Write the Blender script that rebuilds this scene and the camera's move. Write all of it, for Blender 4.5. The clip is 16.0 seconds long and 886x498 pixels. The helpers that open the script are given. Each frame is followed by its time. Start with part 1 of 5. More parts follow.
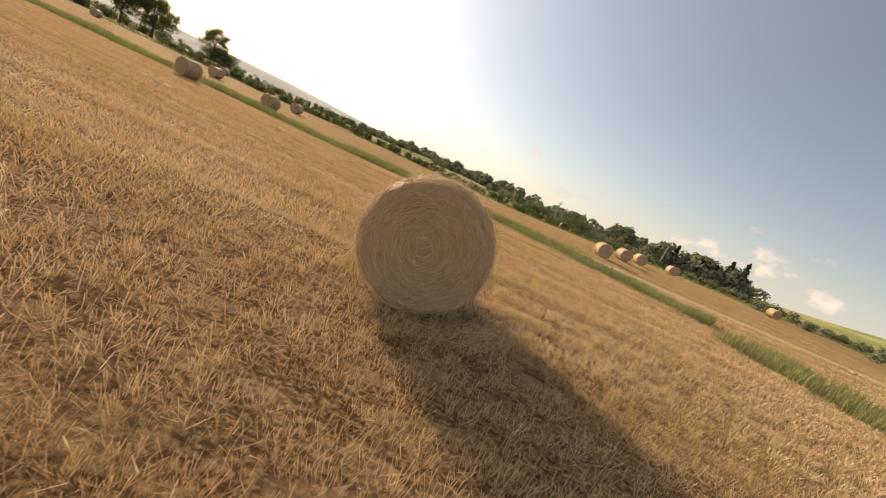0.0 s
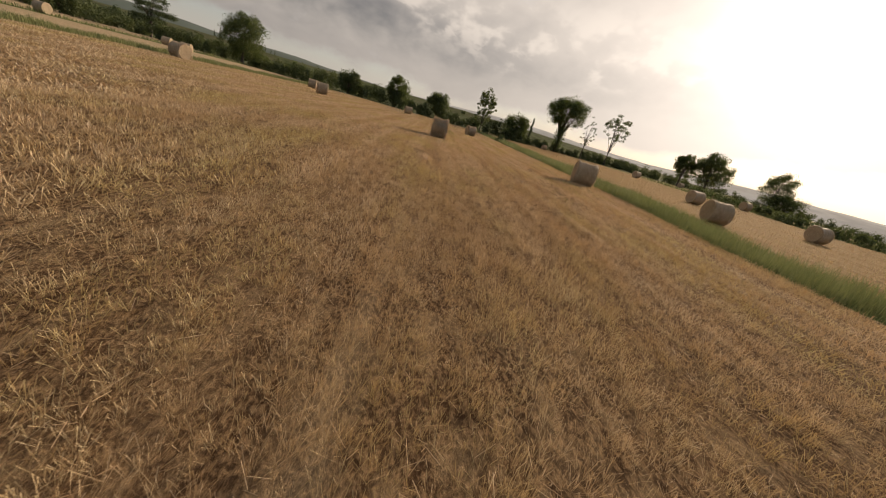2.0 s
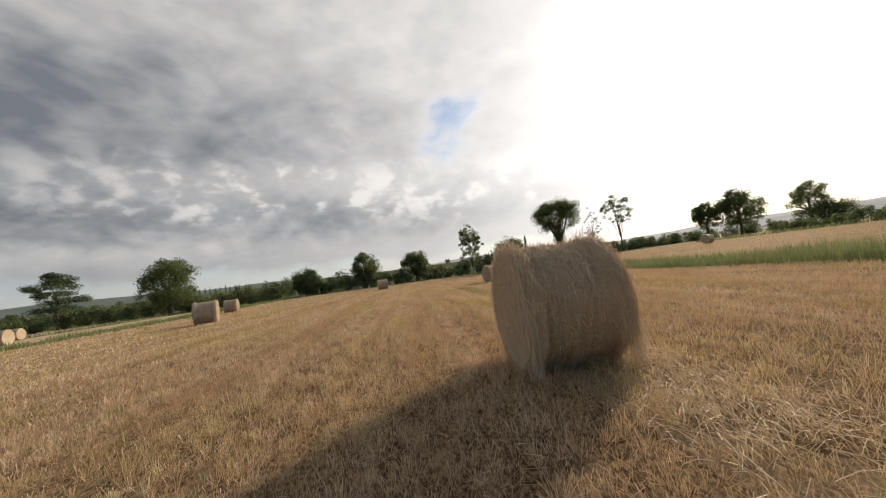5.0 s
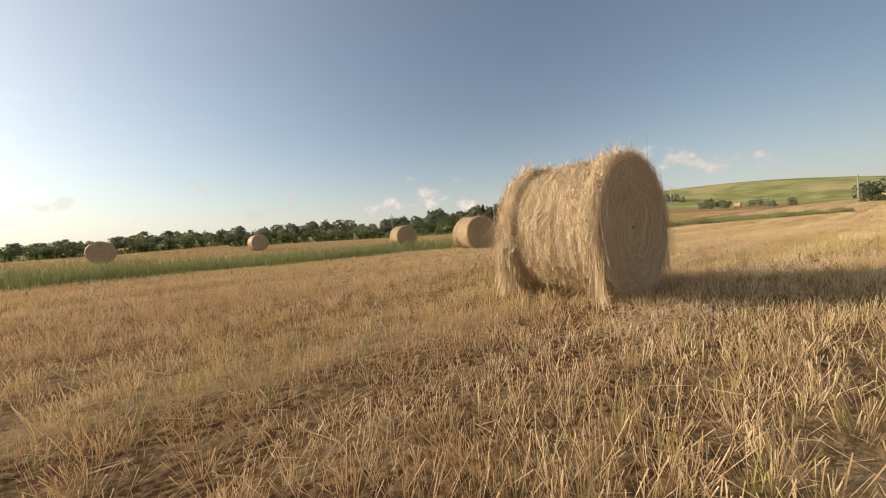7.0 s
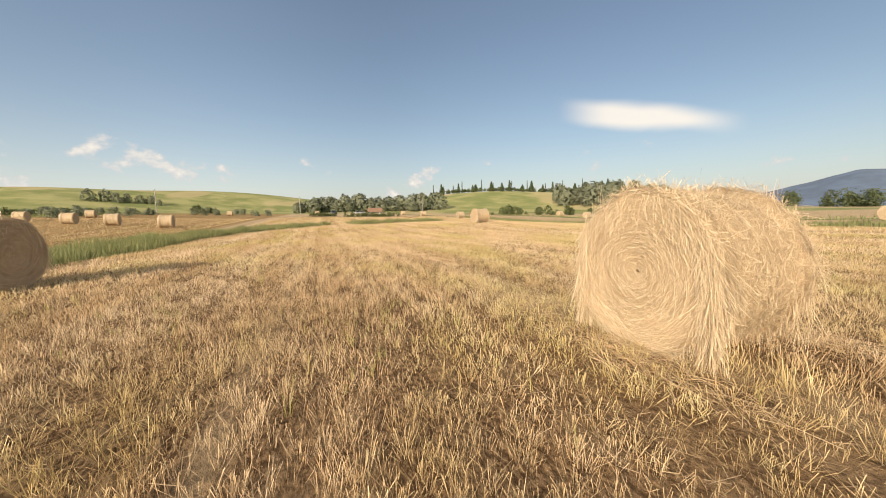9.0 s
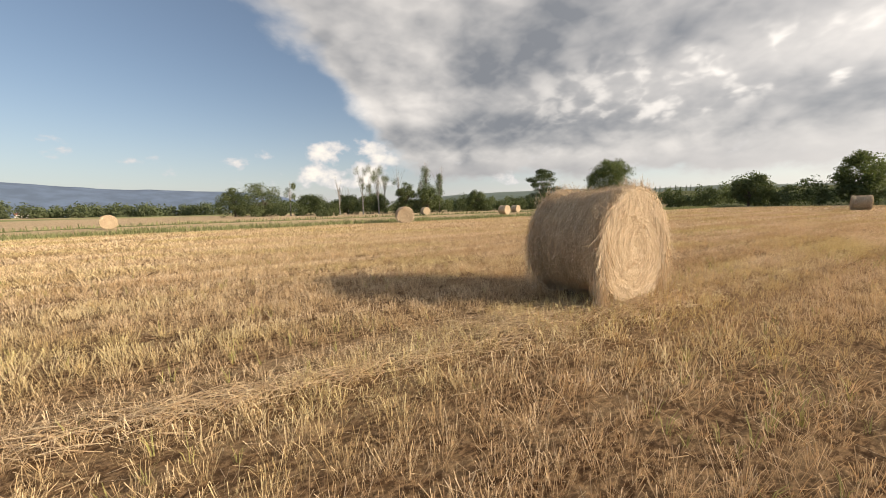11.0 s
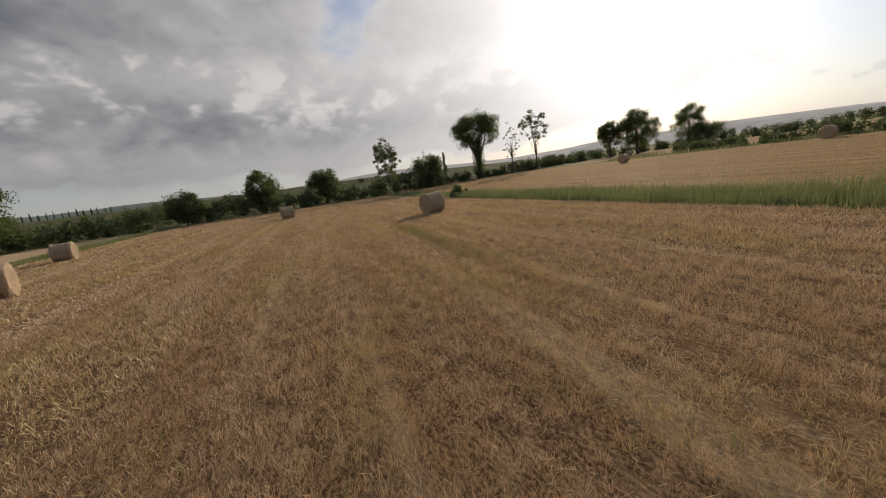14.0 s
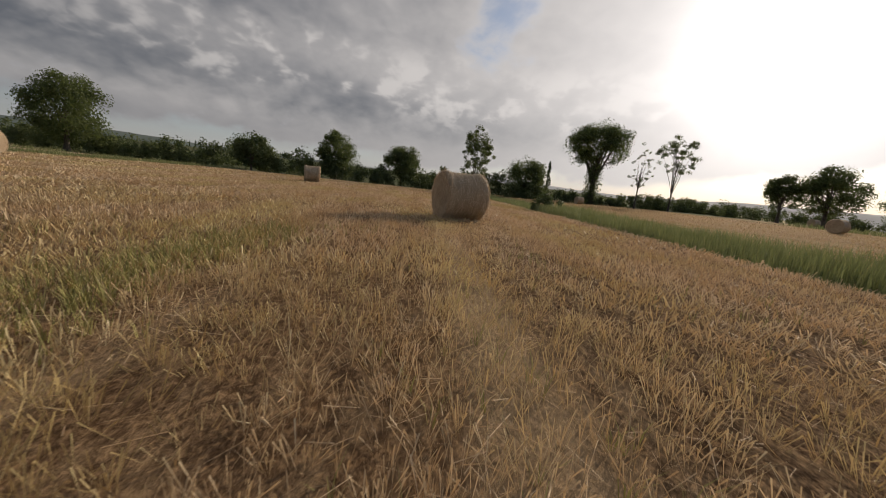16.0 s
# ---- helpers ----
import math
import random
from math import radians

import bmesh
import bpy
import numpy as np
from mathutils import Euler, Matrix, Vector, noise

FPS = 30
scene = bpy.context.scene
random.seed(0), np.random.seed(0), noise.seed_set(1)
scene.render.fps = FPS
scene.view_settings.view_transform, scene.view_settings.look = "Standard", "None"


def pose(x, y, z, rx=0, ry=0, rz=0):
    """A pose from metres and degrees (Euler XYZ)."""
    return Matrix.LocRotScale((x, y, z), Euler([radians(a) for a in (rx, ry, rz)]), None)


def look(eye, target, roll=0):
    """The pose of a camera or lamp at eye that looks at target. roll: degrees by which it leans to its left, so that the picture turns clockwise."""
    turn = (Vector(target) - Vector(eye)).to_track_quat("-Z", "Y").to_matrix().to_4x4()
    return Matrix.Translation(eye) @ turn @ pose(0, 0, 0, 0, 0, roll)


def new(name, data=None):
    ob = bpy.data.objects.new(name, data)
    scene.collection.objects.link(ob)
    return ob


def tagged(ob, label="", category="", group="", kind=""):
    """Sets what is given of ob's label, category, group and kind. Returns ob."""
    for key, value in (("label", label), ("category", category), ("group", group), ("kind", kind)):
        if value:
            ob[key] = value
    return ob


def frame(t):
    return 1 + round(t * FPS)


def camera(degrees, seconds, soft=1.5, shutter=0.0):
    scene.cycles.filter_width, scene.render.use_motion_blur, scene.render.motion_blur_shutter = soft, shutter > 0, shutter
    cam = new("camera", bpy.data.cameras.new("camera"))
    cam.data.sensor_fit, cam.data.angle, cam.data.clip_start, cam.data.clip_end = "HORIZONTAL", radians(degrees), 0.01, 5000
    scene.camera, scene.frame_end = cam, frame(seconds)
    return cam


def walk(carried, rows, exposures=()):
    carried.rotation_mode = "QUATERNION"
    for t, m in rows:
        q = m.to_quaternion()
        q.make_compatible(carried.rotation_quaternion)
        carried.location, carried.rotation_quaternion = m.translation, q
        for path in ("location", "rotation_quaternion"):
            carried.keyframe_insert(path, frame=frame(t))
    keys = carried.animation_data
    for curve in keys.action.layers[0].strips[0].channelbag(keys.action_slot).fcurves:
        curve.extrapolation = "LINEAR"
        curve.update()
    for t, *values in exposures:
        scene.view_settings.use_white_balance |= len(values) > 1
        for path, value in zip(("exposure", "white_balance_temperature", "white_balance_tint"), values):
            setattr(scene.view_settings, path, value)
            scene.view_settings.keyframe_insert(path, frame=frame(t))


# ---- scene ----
# ---- camera and walk ----
cam = camera(101.9, 16.0, 1.0, 0.02)
ROWS = [  # seconds, x, y, z, yaw, pitch, roll
    (0, -29.394, 16.018, 1.882, -176.09, -11.54, 24.82),
    (0.1, -29.907, 15.143, 2.027, -172.18, -12.65, 25.27),
    (0.2, -30.580, 14.206, 2.064, -167.00, -13.26, 26.03),
    (0.3, -31.035, 13.354, 2.002, -162.40, -13.67, 26.70),
    (0.4, -31.250, 12.580, 1.914, -158.00, -14.00, 27.15),
    (0.5, -31.225, 11.660, 1.875, -154.42, -14.20, 27.15),
    (1, -30.837, 6.520, 2.089, -132.90, -17.61, 26.42),
    (1.5, -29.487, 2.911, 1.959, -113.84, -19.71, 22.00),
    (2, -26.689, 0.331, 1.654, -96.78, -19.69, 16.27),
    (2.5, -22.722, -1.225, 1.497, -82.95, -18.07, 12.09),
    (3, -18.209, -2.116, 1.504, -69.83, -15.37, 9.95),
    (3.5, -13.327, -1.732, 1.372, -60.50, -12.38, 8.70),
    (4, -9.145, -0.856, 1.115, -57.64, -7.22, 6.15),
    (4.5, -5.719, 0.116, 1.027, -67.72, -0.79, 0.96),
    (5, -2.724, 1.390, 1.214, -95.49, 3.77, -7.56),
    (5.2, -2.042, 2.396, 1.342, -107.64, 3.84, -11.40),
    (5.6, -0.741, 3.604, 1.290, -135.38, 3.25, -10.54),
    (6, 1.146, 4.129, 1.147, -161.68, 1.70, -8.76),
    (6.4, 3.064, 3.704, 0.965, -185.86, -0.20, -6.44),
    (6.8, 4.434, 2.592, 0.807, -207.09, -1.91, -4.23),
    (7.3, 5.137, 1.116, 0.726, -228.04, -2.85, -2.70),
    (7.5, 5.130, 0.671, 0.842, -234.38, -2.84, -2.02),
    (7.8, 4.995, -0.091, 1.138, -243.97, -3.95, -1.56),
    (8, 4.793, -0.597, 1.282, -250.25, -4.56, -1.22),
    (8.2, 4.413, -1.009, 1.206, -256.56, -4.85, -1.55),
    (8.6, 4.318, -2.068, 1.218, -271.65, -4.90, -1.38),
    (9, 3.803, -3.356, 1.213, -288.95, -5.32, -1.32),
    (9.5, 2.244, -4.704, 1.195, -313.00, -6.03, -1.24),
    (10, 0.066, -4.976, 1.183, -338.97, -6.64, -1.23),
    (10.3, -1.105, -4.527, 1.187, -355.13, -6.81, -0.98),
    (10.5, -1.694, -4.044, 1.196, -366.03, -6.78, -0.79),
    (11, -2.769, -3.288, 1.210, -390.74, -6.60, -1.39),
    (11.5, -3.298, -2.111, 1.361, -409.10, -6.67, -1.69),
    (12, -3.370, -0.932, 1.685, -424.60, -7.06, -2.91),
    (12.5, -2.574, 0.117, 2.019, -437.31, -7.89, -4.05),
    (13, -1.259, 1.094, 2.327, -449.82, -9.07, -5.39),
    (13.5, 0.507, 1.780, 2.389, -460.12, -10.30, -6.87),
    (14, 2.738, 1.974, 2.242, -467.77, -11.33, -8.14),
    (14.5, 5.166, 1.482, 1.968, -471.20, -11.88, -8.08),
    (15, 7.914, 0.241, 1.634, -470.72, -11.81, -5.87),
    (15.5, 11.095, -1.565, 1.274, -465.72, -11.10, -1.42),
    (16, 15.227, -3.920, 0.907, -454.15, -9.91, 6.18),
]
EXPOSURES = [(0.0, 0.38, 8200, 14), (0.5, 0.18, 8250, 14), (1.0, -0.15, 8300, 15), (2.0, -0.30, 7700, 15), (3.5, 0.0, 7050, 13), (4.5, 0.08, 6700, 11), (5.2, 0.03, 6700, 10), (7.5, 0.28, 7350, 9), (8.2, 0.38, 7300, 9), (10.5, 0.52, 7050, 12), (11.5, 0.42, 7000, 11), (12.5, 0.10, 6850, 12), (14.0, -0.46, 6700, 13), (16.0, -0.56, 6750, 13)]
walk(cam, [(t, pose(x, y, z, 90 + pitch, 0, yaw) @ pose(0, 0, 0, 0, 0, roll)) for t, x, y, z, yaw, pitch, roll in ROWS], EXPOSURES)

# ---- light ----
SUN_AZ, SUN_EL, SKY = 135.0, 19.0, 0.112


def bearing(az, el=0.0):
    """Unit vector towards a compass bearing (clockwise from +y) and a height above the horizon."""
    a, e = radians(az), radians(el)
    return Vector((math.sin(a) * math.cos(e), math.cos(a) * math.cos(e), math.sin(e)))


sun = new("sun", bpy.data.lights.new("sun", "SUN"))
sun.data.energy, sun.data.angle, sun.data.color = 4.6, radians(0.8), (1.0, 0.85, 0.66)
sun.matrix_world = look(bearing(SUN_AZ, SUN_EL) * 100, (0, 0, 0))


class Nodes:
    """A short way to write node trees."""

    def __init__(self, tree):
        self.tree = tree
        tree.nodes.clear()

    def add(self, kind, **inputs):
        n = self.tree.nodes.new(kind)
        for key, value in inputs.items():
            self.put(n.inputs[int(key[1:]) if key[0] == "i" and key[1:].isdigit() else key.replace("_", " ")], value)
        return n

    def put(self, socket, value):
        if isinstance(value, bpy.types.NodeSocket):
            self.tree.links.new(value, socket)
        else:
            socket.default_value = value

    def math(self, op, a, b=0.0, clamp=False):
        n = self.add("ShaderNodeMath", i0=a, i1=b)
        n.operation, n.use_clamp = op, clamp
        return n.outputs[0]

    def vec(self, op, a, b=(0, 0, 0)):
        n = self.add("ShaderNodeVectorMath", i0=a, i1=b)
        n.operation = op
        return n.outputs["Value" if op in ("DOT_PRODUCT", "LENGTH") else "Vector"]

    def mix(self, f, a, b):
        n = self.tree.nodes.new("ShaderNodeMix")
        n.data_type = "RGBA"
        self.put(n.inputs["Factor"], f)
        for s, v in ((n.inputs[6], a), (n.inputs[7], b)):
            self.put(s, (*v, 1.0) if isinstance(v, tuple) and len(v) == 3 else v)
        return n.outputs[2]

    def step(self, v, lo, hi, smooth=True):
        n = self.add("ShaderNodeMapRange", i0=v, i1=lo, i2=hi)
        n.interpolation_type, n.clamp = ("SMOOTHSTEP" if smooth else "LINEAR"), True
        return n.outputs[0]

    def noise(self, vector, scale, detail=4.0, rough=0.55, distortion=0.0):
        n = self.add("ShaderNodeTexNoise", Vector=vector, Scale=scale, Detail=detail, Roughness=rough, Distortion=distortion)
        return n.outputs["Fac"]


world = bpy.data.worlds.new("sky")
scene.world = world
world.use_nodes = True
w = Nodes(world.node_tree)
sky = w.add("ShaderNodeTexSky")
sky.sky_type, sky.sun_disc = "NISHITA", False
sky.sun_elevation, sky.sun_rotation = radians(SUN_EL), radians(SUN_AZ)
sky.air_density, sky.dust_density, sky.ozone_density, sky.altitude = 1.0, 0.7, 2.3, 100
way = w.vec("NORMALIZE", w.add("ShaderNodeTexCoord").outputs["Generated"])
xyz = w.add("ShaderNodeSeparateXYZ", Vector=way)
up = w.math("MAXIMUM", xyz.outputs["Z"], 0.0)
lift = w.math("ADD", xyz.outputs["Z"], 0.62)
soft = w.add("ShaderNodeCombineXYZ", X=w.math("DIVIDE", xyz.outputs["X"], lift), Y=w.math("DIVIDE", xyz.outputs["Y"], lift), Z=w.math("MULTIPLY", up, 1.2)).outputs[0]
sun_way = bearing(SUN_AZ, SUN_EL)
az = w.math("MULTIPLY", w.math("ARCTAN2", xyz.outputs["X"], xyz.outputs["Y"]), 57.2958)
el = w.math("MULTIPLY", w.math("ARCSINE", up), 57.2958)


def billows(v):
    """Heaped cloud: rounded lumps with creases between them, at three sizes."""
    total = None
    for scale, share in ((2.0, 0.50), (4.6, 0.30), (10.5, 0.20)):
        lobes = w.math("MULTIPLY", w.math("ABSOLUTE", w.math("SUBTRACT", w.noise(v, scale, 3.0, 0.5, 0.15), 0.5)), 4.0 * share)
        total = lobes if total is None else w.math("ADD", total, lobes)
    return total


# the grey deck: low over the east, ending in a slanting edge towards the north
big_n = w.noise(soft, 1.15, 3.0, 0.5, 0.3)
mid_n = w.noise(soft, 2.6, 3.0, 0.45, 0.25)
fine_n = w.noise(soft, 5.5, 6.0, 0.6, 0.2)
height = billows(soft)
sunward = billows(w.vec("ADD", soft, tuple(sun_way * 0.055)))
edge = w.math("SUBTRACT", 30.0, w.math("MULTIPLY", w.step(az, 2.0, 30.0, False), 27.0))
inside = w.math("MULTIPLY", w.math("SUBTRACT", el, edge), w.math("ADD", 0.06, w.math("MULTIPLY", w.step(az, 24.0, 40.0), 0.10)))
sides = w.math("MULTIPLY", w.step(az, -62.0, -30.0), w.step(az, 185.0, 118.0))
north = w.step(az, 34.0, 10.0)
rough_n = w.math("ADD", w.math("MULTIPLY", w.math("SUBTRACT", big_n, 0.5), 0.8), w.math("ADD", w.math("MULTIPLY", w.math("SUBTRACT", mid_n, 0.5), 1.0), w.math("ADD", w.math("MULTIPLY", w.math("SUBTRACT", height, 0.35), 0.45), w.math("MULTIPLY", w.math("SUBTRACT", fine_n, 0.5), 0.55))))
gap = w.math("MULTIPLY", w.step(w.vec("DOT_PRODUCT", way, tuple(bearing(103, 18.5))), 0.972, 0.999), 0.50)
dens = w.math("SUBTRACT", w.math("SUBTRACT", w.math("ADD", w.math("MINIMUM", inside, 0.68), rough_n), gap), w.math("MULTIPLY", w.math("SUBTRACT", 1.0, sides), 1.4))
cover = w.step(dens, -0.12, w.math("ADD", 0.20, w.math("MULTIPLY", north, 0.16)))
# small fair-weather heaps low down
round_n = w.noise(w.vec("MULTIPLY", way, (1.0, 1.0, 1.5)), 13.0, 7.0, 0.55, 0.05)
band = w.math("MULTIPLY", w.step(up, 0.02, 0.06), w.step(up, 0.27, 0.14))


def seat(a, e, lo, weight):
    return w.math("MULTIPLY", w.step(w.vec("DOT_PRODUCT", way, tuple(bearing(a, e))), lo, 0.9995), weight)


seats = w.math("MAXIMUM", w.math("MAXIMUM", seat(17.5, 8.0, 0.986, 0.72), seat(-125, 3.6, 0.975, 0.28)), w.math("MAXIMUM", seat(-143, 4.5, 0.96, 0.33), seat(-111, 6.0, 0.99, 0.40)))
heap_d = w.math("MULTIPLY", band, w.math("ADD", round_n, w.math("MULTIPLY", seats, 0.235)))
heap = w.step(heap_d, 0.585, 0.70)
# colours
near_sun = w.math("MAXIMUM", w.vec("DOT_PRODUCT", way, tuple(sun_way)), 0.0)
veil = w.math("ADD", w.math("ADD", w.math("MULTIPLY", w.math("POWER", near_sun, 1.4), 0.10), w.math("MULTIPLY", w.math("POWER", near_sun, 5.0), 0.19)), w.math("ADD", w.math("MULTIPLY", w.math("POWER", near_sun, 18.0), 0.50), w.math("MULTIPLY", w.math("POWER", near_sun, 100.0), 2.2)))
clear = w.tree.nodes.new("ShaderNodeVectorMath")
clear.operation = "SCALE"
w.put(clear.inputs[0], sky.outputs[0])
west = w.math("MULTIPLY", w.step(az, -112.0, -76.0), w.step(az, 60.0, 18.0))
w.put(clear.inputs["Scale"], w.math("SUBTRACT", SKY, w.math("MULTIPLY", west, SKY * 0.24)))
low = w.math("POWER", w.math("SUBTRACT", 1.0, up), 9.0)
hazy = w.mix(w.math("ADD", 0.08, w.math("MULTIPLY", low, 0.85)), clear.outputs[0], w.mix(west, (0.54, 0.55, 0.585), (0.43, 0.45, 0.495)))
tall = w.math("ADD", el, w.math("MULTIPLY", w.math("SUBTRACT", big_n, 0.5), 12.0))
layers = w.math("SUBTRACT", w.math("ADD", w.math("MULTIPLY", w.math("MULTIPLY", w.step(tall, 6.5, 9.5), w.step(tall, 15.5, 11.5)), 0.44), w.math("MULTIPLY", w.math("MULTIPLY", w.step(tall, 17.0, 20.5), w.step(tall, 34.0, 25.0)), 0.30)), w.math("MULTIPLY", w.math("MULTIPLY", w.step(tall, 12.0, 14.5), w.step(tall, 19.5, 17.0)), 0.16))
lump = w.math("ADD", w.math("MULTIPLY", w.math("SUBTRACT", sunward, height), 1.15), w.math("ADD", w.math("MULTIPLY", w.math("SUBTRACT", 0.36, height), 0.12), w.math("MULTIPLY", w.math("SUBTRACT", mid_n, 0.5), 1.25)))
heavy = w.math("MULTIPLY", w.math("MULTIPLY", w.step(az, 24.0, 36.0), w.step(az, 84.0, 50.0)), w.math("MULTIPLY", w.math("MULTIPLY", w.step(el, 5.0, 14.0), w.step(el, 36.0, 25.0)), 0.64))
thick = w.math("ADD", heavy, w.math("MULTIPLY", w.step(dens, 0.0, 0.5), 0.20))
shade = w.step(w.math("ADD", w.math("ADD", thick, layers), lump), -0.52, 1.22, False)
grey = w.mix(shade, (0.72, 0.705, 0.69), (0.17, 0.187, 0.215))
fringe = w.math("MULTIPLY", w.step(dens, 0.20, 0.0), w.math("SUBTRACT", 0.65, w.math("MULTIPLY", north, 0.45)))
puffs = w.math("MULTIPLY", w.math("MULTIPLY", w.math("MULTIPLY", w.step(tall, 10.0, 13.0), w.step(tall, 20.0, 16.5)), w.step(az, 30.0, 75.0)), w.step(w.math("SUBTRACT", height, sunward), -0.02, 0.20))
grey = w.mix(w.math("MAXIMUM", fringe, w.math("MULTIPLY", puffs, 0.8)), grey, (0.80, 0.785, 0.765))
under = w.mix(w.math("MULTIPLY", w.step(el, 8.5, 4.5), 0.75), grey, w.mix(w.step(az, 45.0, 90.0), (0.275, 0.285, 0.31), (0.44, 0.44, 0.45)))
lit = w.mix(w.math("MULTIPLY", w.math("POWER", near_sun, 5.0), 0.62), under, (0.92, 0.90, 0.87))
with_deck = w.mix(w.math("MULTIPLY", cover, 0.95), hazy, lit)
white = w.mix(w.step(heap_d, 0.62, 0.84), (0.50, 0.515, 0.55), (0.78, 0.75, 0.70))
with_heaps = w.mix(w.math("MULTIPLY", heap, w.math("SUBTRACT", w.math("SUBTRACT", 0.92, w.math("MULTIPLY", w.math("POWER", near_sun, 5.0), 0.9)), w.math("MULTIPLY", cover, 0.6))), with_deck, white)
# one long wisp over the mountain
lean = w.math("SUBTRACT", el, w.math("ADD", 11.6, w.math("MULTIPLY", w.math("SUBTRACT", -38.0, az), 0.20)))
frayed = w.math("ADD", w.math("ABSOLUTE", lean), w.math("MULTIPLY", w.math("SUBTRACT", mid_n, 0.5), 4.0))
wisp = w.math("MULTIPLY", w.step(frayed, 2.0, 0.3), w.math("MULTIPLY", w.step(az, -54.0, -46.0), w.step(az, -30.5, -38.0)))
with_heaps = w.mix(w.math("MULTIPLY", wisp, 0.85), with_heaps, (0.74, 0.71, 0.68))
glow = w.add("ShaderNodeCombineXYZ", X=veil, Y=w.math("MULTIPLY", veil, 0.97), Z=w.math("MULTIPLY", veil, 0.95)).outputs[0]
total = w.vec("ADD", with_heaps, glow)
back = w.add("ShaderNodeBackground", Color=total, Strength=1.0)
w.tree.links.new(back.outputs[0], w.add("ShaderNodeOutputWorld").inputs["Surface"])

# ---- materials ----
def material(name):
    m = bpy.data.materials.new(name)
    m.use_nodes = True
    return m, Nodes(m.node_tree)


def finish(n, shader):
    n.tree.links.new(shader, n.add("ShaderNodeOutputMaterial").inputs["Surface"])


def place(n):
    return n.add("ShaderNodeNewGeometry").outputs["Position"]


def bump(n, height, strength, distance):
    return n.add("ShaderNodeBump", Height=height, Strength=strength, Distance=distance).outputs[0]


def straw_material(name, dark, mid, light, scale=1.0, zones=False, thru=0.30):
    """Dry straw: each stalk has its own tone, kept in the 'tone' attribute."""
    m, n = material(name)
    tone = n.add("ShaderNodeAttribute")
    tone.attribute_name = "tone"
    t = tone.outputs["Fac"]
    patch = n.noise(place(n), 0.9 * scale, 3.0)
    a = n.mix(n.step(t, 0.0, 0.55, False), dark, mid)
    b = n.mix(n.step(t, 0.5, 1.0, False), a, light)
    c = n.mix(n.math("MULTIPLY", n.step(patch, 0.35, 0.7), 0.35), b, mid)
    if zones:
        pos = n.vec("MULTIPLY", place(n), (0.35, 1.0, 0.0))
        ripe = n.step(n.noise(pos, 0.42, 5.0, 0.6), 0.44, 0.66)
        tint = n.mix(ripe, (1.0, 0.95, 0.91), (0.90, 0.93, 0.66))
        mixer = n.tree.nodes.new("ShaderNodeMix")
        mixer.data_type, mixer.blend_type = "RGBA", "MULTIPLY"
        mixer.inputs["Factor"].default_value = 1.0
        n.put(mixer.inputs[6], c)
        n.put(mixer.inputs[7], tint)
        c = mixer.outputs[2]
    p = n.add("ShaderNodeBsdfPrincipled", Base_Color=c, Roughness=0.58)
    p.inputs["Specular IOR Level"].default_value = 0.22
    through_it = n.add("ShaderNodeBsdfTranslucent", Color=n.mix(0.6, c, (0.76, 0.43, 0.18)))
    finish(n, n.add("ShaderNodeMixShader", i0=thru, i1=p.outputs[0], i2=through_it.outputs[0]).outputs[0])
    return m


def leaf_material(name, dark, light, thru_share=0.3):
    m, n = material(name)
    tone = n.add("ShaderNodeAttribute")
    tone.attribute_name = "tone"
    patch = n.noise(place(n), 0.35, 3.0)
    c = n.mix(n.math("ADD", n.math("MULTIPLY", tone.outputs["Fac"], 0.7), n.math("MULTIPLY", n.step(patch, 0.3, 0.7), 0.3)), dark, light)
    p = n.add("ShaderNodeBsdfPrincipled", Base_Color=c, Roughness=0.55)
    p.inputs["Specular IOR Level"].default_value = 0.1
    thru = n.add("ShaderNodeBsdfTranslucent", Color=n.mix(0.4, c, (0.17, 0.235, 0.05)))
    finish(n, n.add("ShaderNodeMixShader", i0=thru_share, i1=p.outputs[0], i2=thru.outputs[0]).outputs[0])
    return m


def bark_material(name, dark, light):
    m, n = material(name)
    pos = place(n)
    g = n.noise(n.vec("MULTIPLY", pos, (6.0, 6.0, 1.2)), 2.0, 5.0)
    p = n.add("ShaderNodeBsdfPrincipled", Base_Color=n.mix(n.step(g, 0.3, 0.7), dark, light), Roughness=0.85, Normal=bump(n, g, 0.6, 0.05))
    finish(n, p.outputs[0])
    return m


